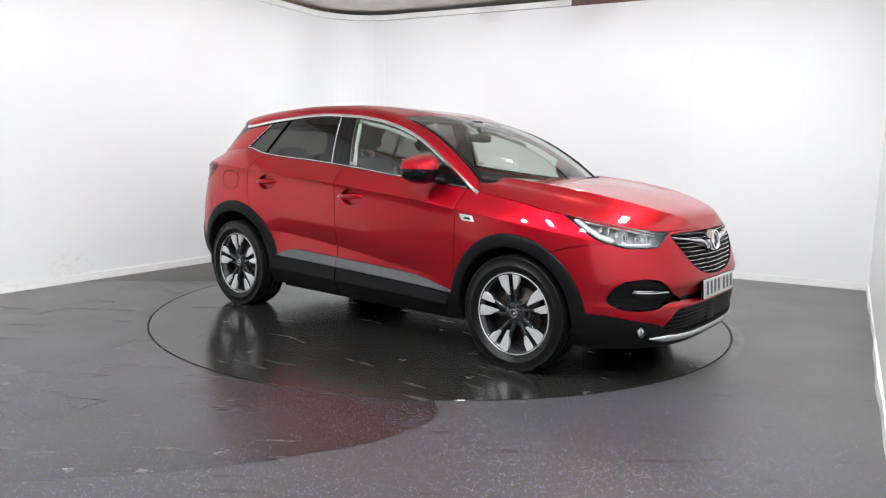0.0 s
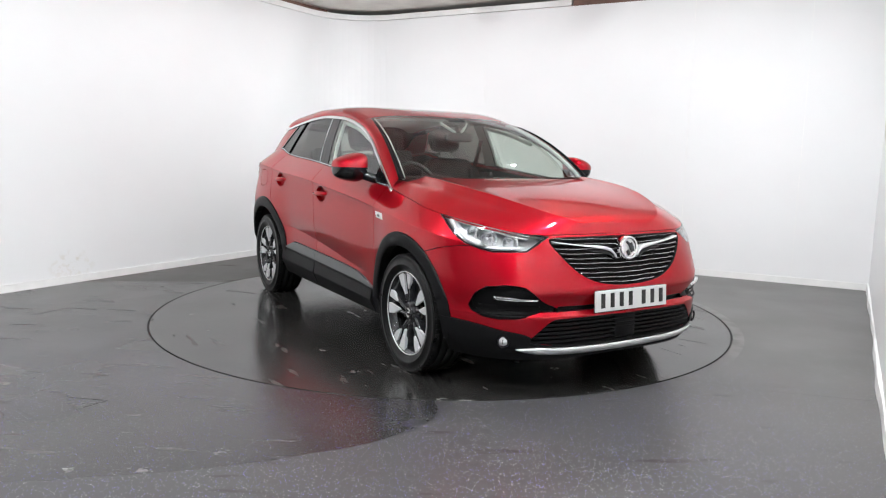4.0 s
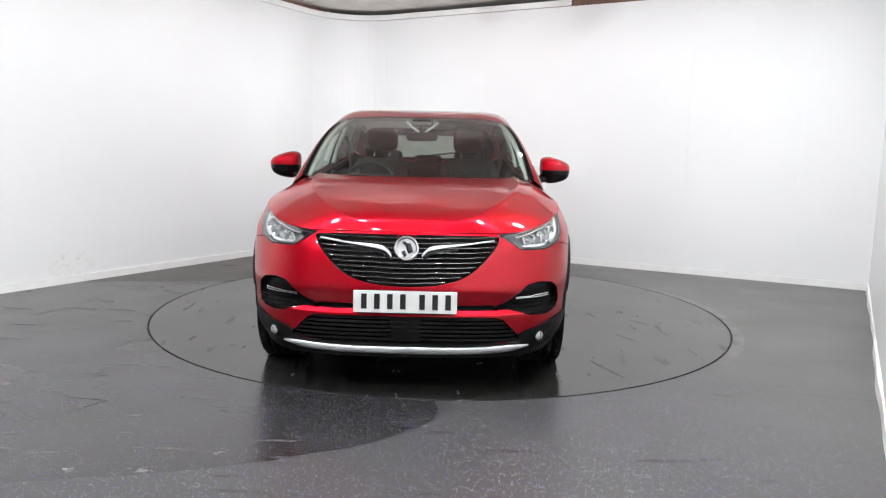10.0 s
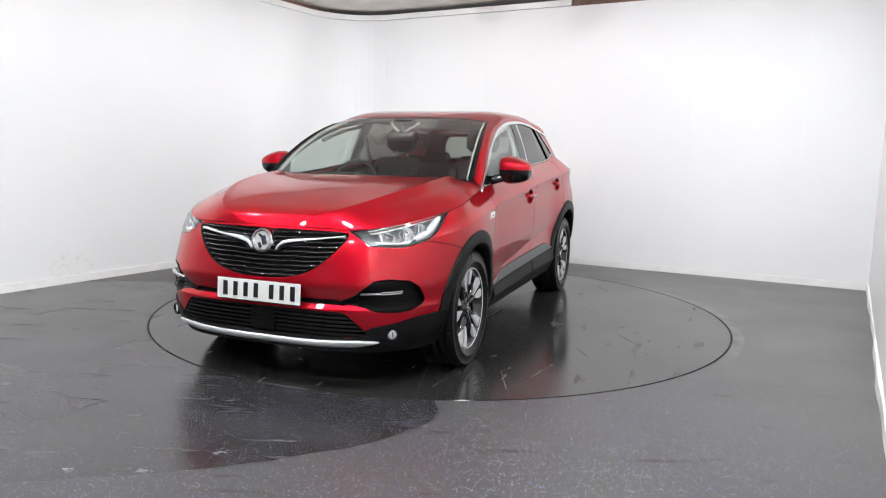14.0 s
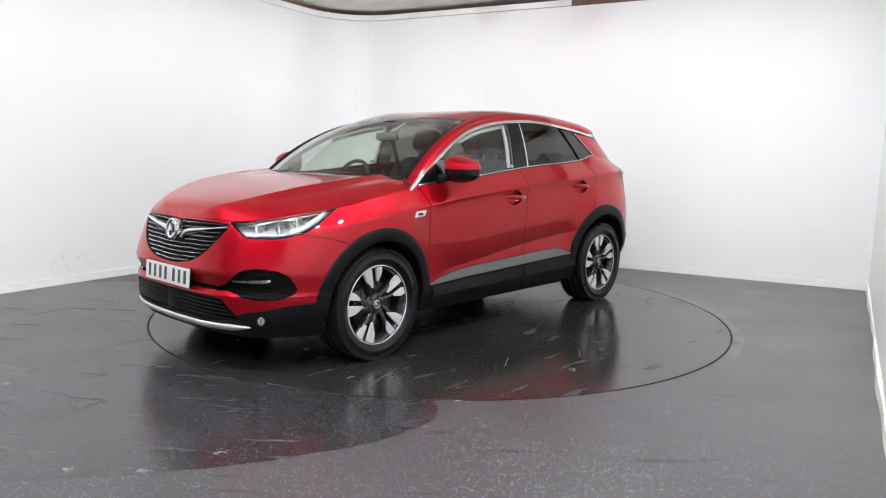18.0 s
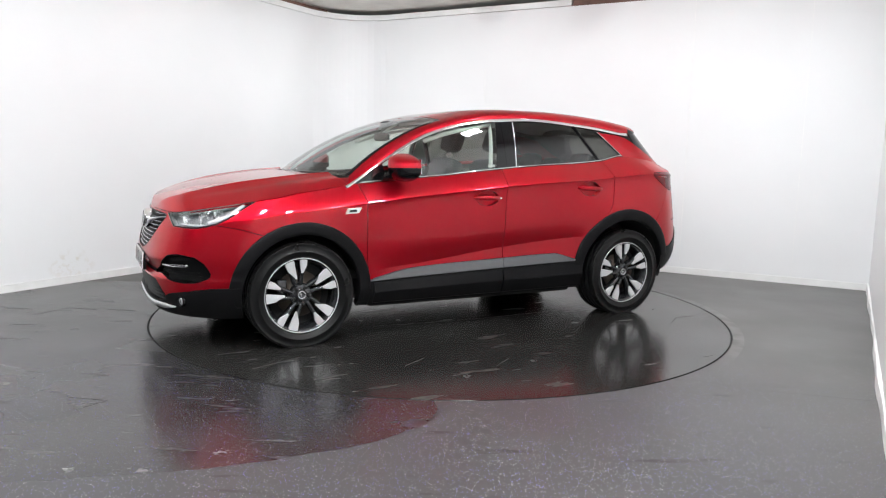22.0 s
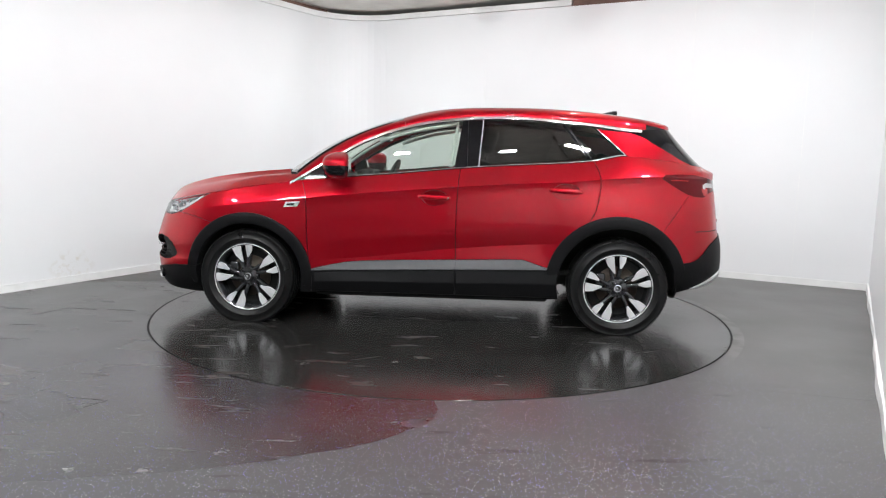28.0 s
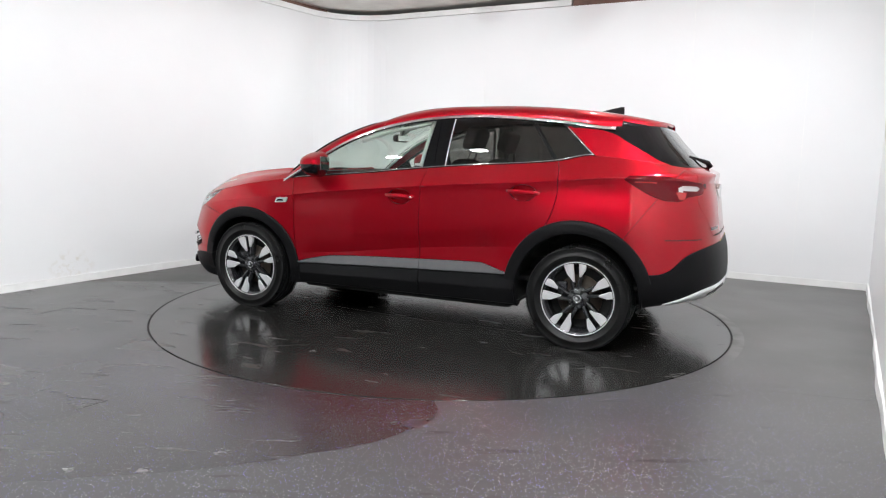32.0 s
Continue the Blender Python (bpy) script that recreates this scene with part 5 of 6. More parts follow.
# number plates: characters as plain bars
def number_plate(x, z, tilt, plate_mat, facing):
    pm = Matrix.Translation((x, 0, z)) @ pose(0, 0, 0, 0, tilt, 0)
    bm = bmesh.new()
    box(bm, 0, 0, 0, 0.008, 0.520, 0.111, 0.0035, pm)
    pl = cpart("number_plate", bm, plate_mat, "reflective number plate with dark bars", smooth=False)
    for y in (-0.206, -0.141, -0.076, -0.011, 0.085, 0.150, 0.215):
        part("character_bar", boxed(0.0042 * facing, y * facing, 0.002, 0.003, 0.028, 0.076, 0.0, pm), M_INK, pl, smooth=False)
    for y in (-0.248, 0.248):
        part("screw_cap", boxed(0.005 * facing, y, 0.0, 0.004, 0.010, 0.010, 0.002, pm), M_PLATE, pl)
    return pl


number_plate(2.229, 0.517, -4, M_PLATE, 1)
cpart("plate_holder", boxed(2.218, 0, 0.514, 0.016, 0.50, 0.118, 0.004), M_PLASTIC)
number_plate(-2.158, 0.665, 8, M_PLATEY, -1)

for sd in (1, -1):
    # fog recess with a chrome blade
    fr = cpart("fog_recess", piece(LOW["fog"], sd, puff=-0.040, rim=-0.040), M_PLASTIC, "deep black bumper recess")
    part("chrome_blade", strip_on_front([(0.560 * sd, 0.533), (0.65 * sd, 0.536), (0.742 * sd, 0.541)], lambda t: 0.008 + 0.008 * min(1, max(0, (t - 0.45) / 0.12)), -0.010, 40, 0.03), M_CHROME, fr, "chrome blade")
    for k in range(3):
        zz = 0.455 + 0.022 * k
        part("rib", strip_on_front([((0.60 - 0.03 * k) * sd, zz), ((0.80 - 0.005 * k) * sd, zz + 0.004)], 0.005, -0.028, 16, 0.02), M_PLASTIC, fr)
    # small round fog lamp
    fp = Vector((front_x(0.70, 0.318) - 0.002, 0.70 * sd, 0.318))
    fm = Matrix.Translation(fp) @ pose(0, 0, 0, 0, 0, 24 * sd)
    bm = bmesh.new()
    lathe(bm, [(0.034, -0.01), (0.034, 0.006), (0.030, 0.010), (0.024, 0.004), (0.022, -0.02)], 28, "x", fm)
    fl_ = cpart("fog_lamp", bm, M_GLOSSBLK, "small round fog lamp")
    bm = bmesh.new()
    lathe(bm, [(0.024, 0.000), (0.018, 0.004), (0.010, 0.006), (0.0001, 0.007)], 24, "x", fm)
    part("lens", bm, M_HOUSING, fl_)
    part("lens_bar", boxed(0.006, 0.004 * sd, 0, 0.006, 0.005, 0.024, 0.001, fm), M_GLOSSBLK, fl_, "dark upright bar")

    # headlamp: housing, reflectors, daylight band, clear cover
    hl = cpart("headlamp", piece(LOW["lamp"], sd, puff=-0.050, rim=-0.050), M_LAMPBACK, "clear wedge-shaped headlamp with chrome reflectors")
    part("clear_cover", piece(LOW["lamp"], sd, puff=0.001, rim=0), M_LENS, hl)
    # border: narrow band inside the outline
    lb = [f for f in LOW["lamp"] if lamp_p(f.calc_center_median()) > -0.006]
    part("black_border", piece(lb, sd, puff=-0.003, rim=0), M_GLOSSBLK, hl)

    def lamp_pt(x, z, d):
        n = NF(z)
        c = min(1.0, (x - 1.2) / (XF(z) - 1.2))
        y = width(x, z) * max(0, 1 - c ** n) ** (1 / n)
        nx, ny = c ** (n - 1), (y / width(x, z)) ** (n - 1)
        l = math.hypot(nx, ny)
        return Vector((x - nx / l * d, (y - ny / l * d) * sd, z)), Vector((nx / l, ny / l * sd, 0))

    def band(line, w0, w1, d):
        bm = bmesh.new()
        rows = []
        for k in range(25):
            t = k / 24
            i = min(int(t * (len(line) - 1)), len(line) - 2)
            u = t * (len(line) - 1) - i
            x, z = lerp(line[i][0], line[i + 1][0], u), lerp(line[i][1], line[i + 1][1], u)
            w = lerp(w0, w1, t)
            tx, tz = line[i + 1][0] - line[i][0], line[i + 1][1] - line[i][1]
            l = math.hypot(tx, tz)
            px, pz = -tz / l, tx / l
            rows.append([lamp_pt(x + px * s * w, z + pz * s * w, d + (0.02 if abs(s) > 0.5 else 0))[0] for s in (-0.55, -0.5, 0, 0.5, 0.55)])
        grid_mesh(bm, rows)
        bmesh.ops.recalc_face_normals(bm, faces=bm.faces)
        return bm

    part("daylight_band", band([(1.685, 0.916), (1.755, 0.870), (1.83, 0.827), (1.90, 0.801)], 0.018, 0.022, 0.018), M_DRL, hl, "white daytime light band")
    part("chrome_brow", band([(1.70, 0.929), (1.80, 0.909), (1.93, 0.880), (2.05, 0.848)], 0.009, 0.009, 0.012), M_REFL, hl)
    part("chrome_brow", band([(1.74, 0.902), (1.83, 0.886), (1.94, 0.862), (2.05, 0.832)], 0.007, 0.007, 0.018), M_REFL, hl)
    part("chrome_sill", band([(1.93, 0.786), (1.98, 0.783), (2.05, 0.786)], 0.010, 0.010, 0.020), M_HOUSING, hl)
    for (bx, bz, br) in ((2.005, 0.812, 0.036), (1.925, 0.826, 0.044), (1.845, 0.852, 0.036)):
        p, nn = lamp_pt(bx, bz, 0.030)
        d = Vector((0.85, 0.50 * sd, 0.0)).normalized()
        m = Matrix.Translation(p) @ d.to_track_quat("X", "Z").to_matrix().to_4x4()
        bm = bmesh.new()
        lathe(bm, [(br, 0.008), (br * 0.92, 0.004), (br * 0.75, -0.020), (br * 0.45, -0.036), (br * 0.34, -0.036), (br * 0.30, -0.022), (0.0001, -0.014)], 20, "x", m)
        part("reflector", bm, M_REFL, hl, smooth=True)
    for (bx, bz, l, an) in ((1.945, 0.812, 0.06, 8), (1.862, 0.842, 0.07, -6), (2.03, 0.812, 0.045, 20)):
        p, nn = lamp_pt(bx, bz, 0.028)
        bm = bmesh.new()
        box(bm, 0, 0, 0, 0.02, 0.012, l, 0.004, Matrix.Translation(p) @ pose(0, 0, 0, an, 0, 0))
        part("divider", bm, M_CHROME if bx < 2 else M_HOUSING, hl)

# ---- door mirrors ----
for sd in (1, -1):
    bm = bmesh.new()
    rows = []
    for i in range(17):
        th = math.pi * i / 16
        row = []
        for j in range(28):
            ph = 2 * math.pi * j / 28
            # slab rounded in front, flat behind, tapering outwards
            y = 0.950 - 0.102 * math.cos(th)
            r = max(1e-3, math.sin(th)) ** 0.42
            tp = lerp(1.06, 0.80, (y - 0.85) / 0.21)
            cx, cz = math.cos(ph), math.sin(ph)
            ex = abs(cx) ** 0.75 * (1 if cx > 0 else -1)
            ez = abs(cz) ** 0.75 * (1 if cz > 0 else -1)
            x = (0.132 if cx > 0 else 0.055) * ex
            z = (0.080 if cz > 0 else 0.118) * ez * tp
            row.append(Vector((0.640 + (x if cx > 0 else x) * r - 0.09 * (y - 0.85), y * sd, 1.172 + z * r * (1 - 1.1 * max(0, y - 0.90)) - 0.10 * (y - 0.95))))
        rows.append(row)
    vr = grid_mesh(bm, rows, close=True)
    bmesh.ops.recalc_face_normals(bm, faces=bm.faces)
    cut(bm, lambda c: c.z - 1.160)
    bmesh.ops.remove_doubles(bm, verts=bm.verts, dist=0.002)
    bm.normal_update()
    low_faces = [f for f in bm.faces if f.calc_center_median().z < 1.160]
    for f in low_faces:
        f.material_index = 1
    up_f = [f for f in bm.faces if f.material_index == 0]
    b2 = bmesh.new()
    mpv = {v: b2.verts.new(v.co + (v.normal * 0.002)) for f in up_f for v in f.verts}
    for f in up_f:
        b2.faces.new([mpv[v] for v in f.verts])
    mir = cpart("door_mirror", bm, [M_PLASTIC, M_GLOSSBLK], "door mirror with red cap and black base")
    mir.data.materials[0] = M_GLOSSBLK
    part("mirror_cap", b2, M_RED, mir, "red painted mirror cap")
    part("mirror_glass", boxed(0, 0, 0, 0.006, 0.130, 0.100, 0.002, Matrix.Translation((0.574, 0.946 * sd, 1.168)) @ pose(0, 0, 0, 0, 0, 5.1 * sd)), M_MIRROR, mir, smooth=False)
    bm = bmesh.new()
    tube(bm, [(0.76, 0.795 * sd, 1.085), (0.74, 0.83 * sd, 1.093), (0.70, 0.88 * sd, 1.112), (0.67, 0.92 * sd, 1.125)], [0.032, 0.030, 0.030, 0.028], 12)
    part("arm", bm, M_GLOSSBLK, mir)
# ---- wheels ----
def make_wheel(x, sd, spin, hy):
    """A wheel of 0.705 m with five twin spokes, machined on dark alloy; hub face at y = hy."""
    R = 0.347
    y0 = hy - 0.010
    A = Matrix.Translation((x, 0, 0.336)) @ (Matrix.Identity(4) if sd > 0 else Matrix.Diagonal((1, -1, 1, 1)))
    S = A @ Matrix.Rotation(radians(spin), 4, "Y")

    def fin(bm):
        if sd < 0:
            bmesh.ops.reverse_faces(bm, faces=bm.faces)
        return bm
    bm = bmesh.new()
    lathe(bm, [(0.215, y0 - 0.20), (0.225, y0 - 0.195), (0.205, y0 - 0.15), (0.205, y0 - 0.06), (0.222, y0 - 0.012), (0.236, y0 + 0.004), (0.243, y0 + 0.006), (0.246, y0 - 0.002), (0.240, y0 - 0.012)], 72, "y", A)
    wheel = cpart("wheel", fin(bm), M_DARKALLOY, "alloy wheel with five twin spokes and black tyre")
    bm = bmesh.new()
    prof = [(0.238, y0 - 0.205), (0.27, y0 - 0.222), (0.30, y0 - 0.228), (0.325, y0 - 0.222), (0.339, y0 - 0.205)]
    for k in range(4):
        yc = y0 - 0.190 + 0.0507 * k
        prof += [(0.345, yc), (0.347, yc + 0.018), (0.347, yc + 0.038), (0.338, yc + 0.041), (0.338, yc + 0.046)]
    prof += [(0.345, y0 + 0.006), (0.336, y0 + 0.016), (0.331, y0 + 0.0175), (0.329, y0 + 0.0155), (0.31, y0 + 0.020), (0.290, y0 + 0.0225), (0.288, y0 + 0.0245), (0.282, y0 + 0.0245), (0.280, y0 + 0.022), (0.262, y0 + 0.017), (0.250, y0 + 0.007), (0.244, y0 - 0.004)]
    lathe(bm, prof, 96, "y", A)
    for v in bm.verts:
        v.co.z = max(v.co.z, 0.0006)
    tyre = part("tyre", fin(bm), M_TYRE, wheel, "black road tyre")
    # tread blocks on both shoulders
    bm = bmesh.new()
    for k in range(76):
        for yy, w in ((y0 - 0.008, 0.028), (y0 - 0.190, 0.026)):
            box(bm, 0, yy, 0.3422, 0.019, w, 0.0125, 0, A @ Matrix.Rotation(2 * math.pi * k / 76, 4, "Y"))
    for v in bm.verts:
        v.co.z = max(v.co.z, 0.0009)
    tagged(part("tread_pattern", bm, M_TYRE, tyre, smooth=False), kind="stuff")
    bm = bmesh.new()
    lathe(bm, [(0.2385, y0 + 0.004), (0.2405, y0 + 0.0080), (0.2430, y0 + 0.0080), (0.2450, y0 + 0.004)], 96, "y", A)
    part("machined_lip", fin(bm), M_ALLOY, wheel, "bright machined rim lip")
    bm = bmesh.new()
    lathe(bm, [(0.150, y0 - 0.085), (0.150, y0 - 0.072), (0.085, y0 - 0.072), (0.080, y0 - 0.050), (0.0001, y0 - 0.050)], 48, "y", A)
    part("brake_disc", fin(bm), M_BRAKE, wheel, "lightly rusted brake disc")
    bm = bmesh.new()
    box(bm, 0.118 if x > 0 else 0.118, y0 - 0.078, 0.035, 0.07, 0.055, 0.13, 0.012, A)
    part("brake_caliper", bm, M_DARKALLOY, wheel)
    bm = bmesh.new()
    lathe(bm, [(0.0001, y0 - 0.10), (0.215, y0 - 0.10)], 40, "y", A)
    part("back_plate", fin(bm), M_SHELL, wheel)

    def spoke_point(r, deg, y):
        a = radians(deg)
        return S @ Vector((r * math.sin(a), y, r * math.cos(a)))

    def dish(r):
        return y0 - 0.014 + 0.012 * (r / 0.23) - 0.010 * (1 - min(1, r / 0.08))

    for k in range(5):
        c0 = 72 * k
        for s in (-1, 1):
            big = s == sd
            # dark arm: swept from the hub to the rim
            body = bmesh.new()
            rows = []
            for i in range(15):
                t = i / 14
                r = lerp(0.040, 0.2385, t)
                cen = c0 + s * lerp(17.0, 10.5, t ** 0.6) + sd * 13 * (1 - t) ** 2.2
                hw = lerp(13.0, 5.6, min(1, t * 2.2)) if t < 0.5 else lerp(5.6, 7.0, (t - 0.5) / 0.5)
                yt = dish(r) - 0.006
                rows.append([spoke_point(r, cen - hw, yt - 0.050), spoke_point(r, cen - hw, yt - 0.010), spoke_point(r, cen - hw * 0.6, yt), spoke_point(r, cen + hw * 0.6, yt), spoke_point(r, cen + hw, yt - 0.010), spoke_point(r, cen + hw, yt - 0.050)])
            grid_mesh(body, rows)
            bmesh.ops.recalc_face_normals(body, faces=body.faces)
            spk = part("spoke", body, M_DARKALLOY, wheel)
            # machined blade: wide at the rim, its outer flank swept to a blunt tip beside the slot
            bm = bmesh.new()
            rows = []
            r_in, a_out = (0.112, 21.5) if big else (0.146, 17.5)
            for i in range(15):
                t = i / 14
                r = lerp(r_in, 0.2375, t)
                inner = c0 + s * (4.6 + 2.4 * (1 - t) ** 2)
                outer = c0 + s * (lerp(11.5, a_out, min(1.0, t / 0.5) ** 0.8) - 2.0 * max(0, t - 0.6))
                yt = dish(r) + 0.0025
                rows.append([spoke_point(r, inner, yt - 0.012), spoke_point(r, lerp(inner, outer, 0.03), yt), spoke_point(r, lerp(inner, outer, 0.5), yt + 0.001), spoke_point(r, lerp(inner, outer, 0.97), yt), spoke_point(r, outer, yt - 0.016)])
            vr = grid_mesh(bm, rows)
            bm.faces.new(vr[0])
            bmesh.ops.recalc_face_normals(bm, faces=bm.faces)
            part("machined_blade", bm, M_ALLOY, spk, smooth=False)
    bm = bmesh.new()
    lathe(bm, [(0.078, y0 - 0.060), (0.074, y0 - 0.026), (0.060, y0 - 0.018), (0.036, y0 - 0.016), (0.034, y0 - 0.010)], 40, "y", A)
    part("hub", fin(bm), M_DARKALLOY, wheel)
    bm = bmesh.new()
    lathe(bm, [(0.034, y0 - 0.014), (0.032, y0 - 0.007), (0.028, y0 - 0.006), (0.026, y0 - 0.008), (0.0001, y0 - 0.007)], 28, "y", A)
    part("hub_cap", fin(bm), M_DARKALLOY, wheel)
    bm = bmesh.new()
    lathe(bm, [(0.020, y0 - 0.0065), (0.023, y0 - 0.0045), (0.026, y0 - 0.0065)], 28, "y", A)
    box(bm, 0.004, y0 - 0.005, 0.002, 0.014, 0.004, 0.020, 0, A @ Matrix.Rotation(0.5, 4, "Y"))
    part("hub_emblem", bm, M_CHROME, wheel)
    for k in range(5):
        bm = bmesh.new()
        p = Vector((0.054 * math.sin(radians(72 * k + 36)), y0 - 0.014, 0.054 * math.cos(radians(72 * k + 36))))
        lathe(bm, [(0.012, -0.01), (0.011, 0.0), (0.0095, 0.004), (0.0001, 0.004)], 10, "y", S @ Matrix.Translation(p))
        part("wheel_nut", bm, M_SHELL, wheel)
    return wheel


WY = 0.888
make_wheel(1.3375, 1, 8, WY)
make_wheel(-1.3375, 1, 4, WY)
make_wheel(1.3375, -1, -8, WY)
make_wheel(-1.3375, -1, -4, WY)
# wheel houses and the underside
for ax in (FAX, RAX):
    for sd in (1, -1):
        bm = bmesh.new()
        rows = []
        for k in range(25):
            a = radians(-25 + 230 * k / 24)
            rows.append([(ax[0] + 0.43 * math.cos(a), y * sd, max(0.28, ax[1] + 0.43 * math.sin(a))) for y in (0.50, 0.86)])
        grid_mesh(bm, rows)
        bmesh.ops.recalc_face_normals(bm, faces=bm.faces)
        wh = cpart("wheel_house", bm, M_SHELL)
        bm = bmesh.new()
        c = bm.verts.new((ax[0], 0.50 * sd, ax[1]))
        ring_ = [bm.verts.new((ax[0] + 0.435 * math.cos(radians(-25 + 230 * k / 24)), 0.50 * sd, max(0.28, ax[1] + 0.435 * math.sin(radians(-25 + 230 * k / 24))))) for k in range(25)]
        for a, b in zip(ring_, ring_[1:]):
            bm.faces.new((c, a, b))
        part("inner_wall", bm, M_SHELL, wh)
bm = bmesh.new()
box(bm, 0.0, 0, 0.255, 1.7, 1.60, 0.10, 0.02)
cpart("underbody", bm, M_SHELL, "dark underbody tray")
bm = bmesh.new()
box(bm, 1.9, 0, 0.26, 0.36, 1.16, 0.06, 0.02)
cpart("undertray", bm, M_SHELL)
bm = bmesh.new()
box(bm, -1.80, 0, 0.40, 0.5, 1.20, 0.06, 0.02)
cpart("undertray", bm, M_SHELL)
# ---- cabin ----
cpart("cabin_floor", boxed(-0.35, 0, 0.42, 2.7, 1.5, 0.04, 0.01), M_SHELL)
bm = bmesh.new()
rows = []
for y in [-0.74 + 1.48 * k / 20 for k in range(21)]:
    e = 1 - (abs(y) / 0.80) ** 4
    rows.append([(1.08 - 0.12 * (y / 0.74) ** 2, y, 1.045), (0.88, y, 1.062 + 0.012 * e), (0.70, y, 1.052 + 0.014 * e), (0.61, y, 1.02), (0.585, y, 0.97), (0.60, y, 0.88), (0.66, y, 0.70), (0.72, y, 0.45)])
grid_mesh(bm, rows)
bmesh.ops.recalc_face_normals(bm, faces=bm.faces)
dash = cpart("dashboard", bm, M_DASH, "black soft-touch dashboard")
part("instrument_hood", boxed(0.66, -0.37, 1.075, 0.16, 0.34, 0.06, 0.02), M_DASH, dash)
part("centre_screen", boxed(0.575, 0, 0.99, 0.02, 0.24, 0.13, 0.008), M_GLOSSBLK, dash)
bm = bmesh.new()
rows = []
SW = Matrix.Translation((0.47, -0.38, 1.02)) @ pose(0, 0, 0, 0, -24, 0)
for k in range(40):
    a = 2 * math.pi * k / 40
    rows.append([SW @ Vector((0.016 * math.cos(b), (0.182 + 0.016 * math.sin(b)) * math.cos(a), (0.182 + 0.016 * math.sin(b)) * math.sin(a))) for b in (2 * math.pi * j / 10 for j in range(10))])
rows.append(rows[0])
grid_mesh(bm, rows, close=True)
bmesh.ops.remove_doubles(bm, verts=bm.verts, dist=1e-5)
bmesh.ops.recalc_face_normals(bm, faces=bm.faces)
sw = cpart("steering_wheel", bm, M_DASH, "black leather steering wheel")
part("wheel_boss", boxed(0.02, 0, -0.01, 0.05, 0.16, 0.12, 0.03, SW), M_DASH, sw)
for ly, lz, an in ((0.11, -0.01, 0), (-0.11, -0.01, 0)):
    part("wheel_spoke", boxed(0.02, ly, lz, 0.02, 0.12, 0.035, 0.008, SW), M_SATIN, sw)
part("wheel_spoke", boxed(0.02, 0, -0.11, 0.02, 0.05, 0.12, 0.008, SW), M_DASH, sw)


def soft_block(cx, cy, cz, sx, sy, sz, m=None, e=0.35):
    """A cushion: a rounded block."""
    bm = bmesh.new()
    rows = []
    for i in range(13):
        th = math.pi * i / 12
        st, ct = abs(math.sin(th)) ** e, math.cos(th)
        ct = abs(ct) ** e * (1 if ct > 0 else -1)
        row = []
        for j in range(24):
            ph = 2 * math.pi * j / 24
            c, s = math.cos(ph), math.sin(ph)
            row.append(Vector((cx + sx / 2 * st * abs(c) ** e * (1 if c > 0 else -1), cy + sy / 2 * st * abs(s) ** e * (1 if s > 0 else -1), cz + sz / 2 * ct)))
        rows.append([m @ p if m is not None else p for p in row])
    grid_mesh(bm, rows, close=True)
    bmesh.ops.remove_doubles(bm, verts=bm.verts, dist=1e-5)
    bmesh.ops.recalc_face_normals(bm, faces=bm.faces)
    return bm


def front_seat(y):
    back = Matrix.Translation((-0.14, y, 0.62)) @ pose(0, 0, 0, 0, -20, 0)
    st = cpart("front_seat", soft_block(0.12, y, 0.60, 0.52, 0.50, 0.16), M_SEAT, "charcoal cloth front seat with headrest")
    part("backrest", soft_block(0, 0, 0.30, 0.15, 0.48, 0.66, back), M_SEAT, st)
    for s in (1, -1):
        part("bolster", soft_block(0.06, 0.20 * s, 0.27, 0.12, 0.09, 0.52, back), M_SEAT, st)
        bm = bmesh.new()
        tube(bm, [back @ Vector((0, 0.065 * s, 0.60)), back @ Vector((0.0, 0.065 * s, 0.74))], 0.007, 8)
        part("headrest_post", bm, M_CHROME, st, "chrome headrest post")
    part("headrest", soft_block(0.015, 0, 0.790, 0.12, 0.27, 0.19, back, 0.5), M_SEAT, st)


front_seat(0.37)
front_seat(-0.37)
rs = cpart("rear_bench", soft_block(-0.78, 0, 0.62, 0.52, 1.30, 0.18), M_SEAT, "charcoal cloth rear bench with headrests")
RB = Matrix.Translation((-1.02, 0, 0.66)) @ pose(0, 0, 0, 0, -22, 0)
part("backrest", soft_block(0, 0, 0.26, 0.16, 1.28, 0.56, RB), M_SEAT, rs)
for y in (-0.38, 0.0, 0.38):
    part("headrest", soft_block(0.0, y, 0.60 if y else 0.575, 0.09, 0.26, 0.13 if y else 0.09, RB, 0.45), M_SEAT, rs)
cpart("parcel_shelf", boxed(-1.48, 0, 1.03, 0.62, 1.20, 0.03, 0.008), M_DASH)
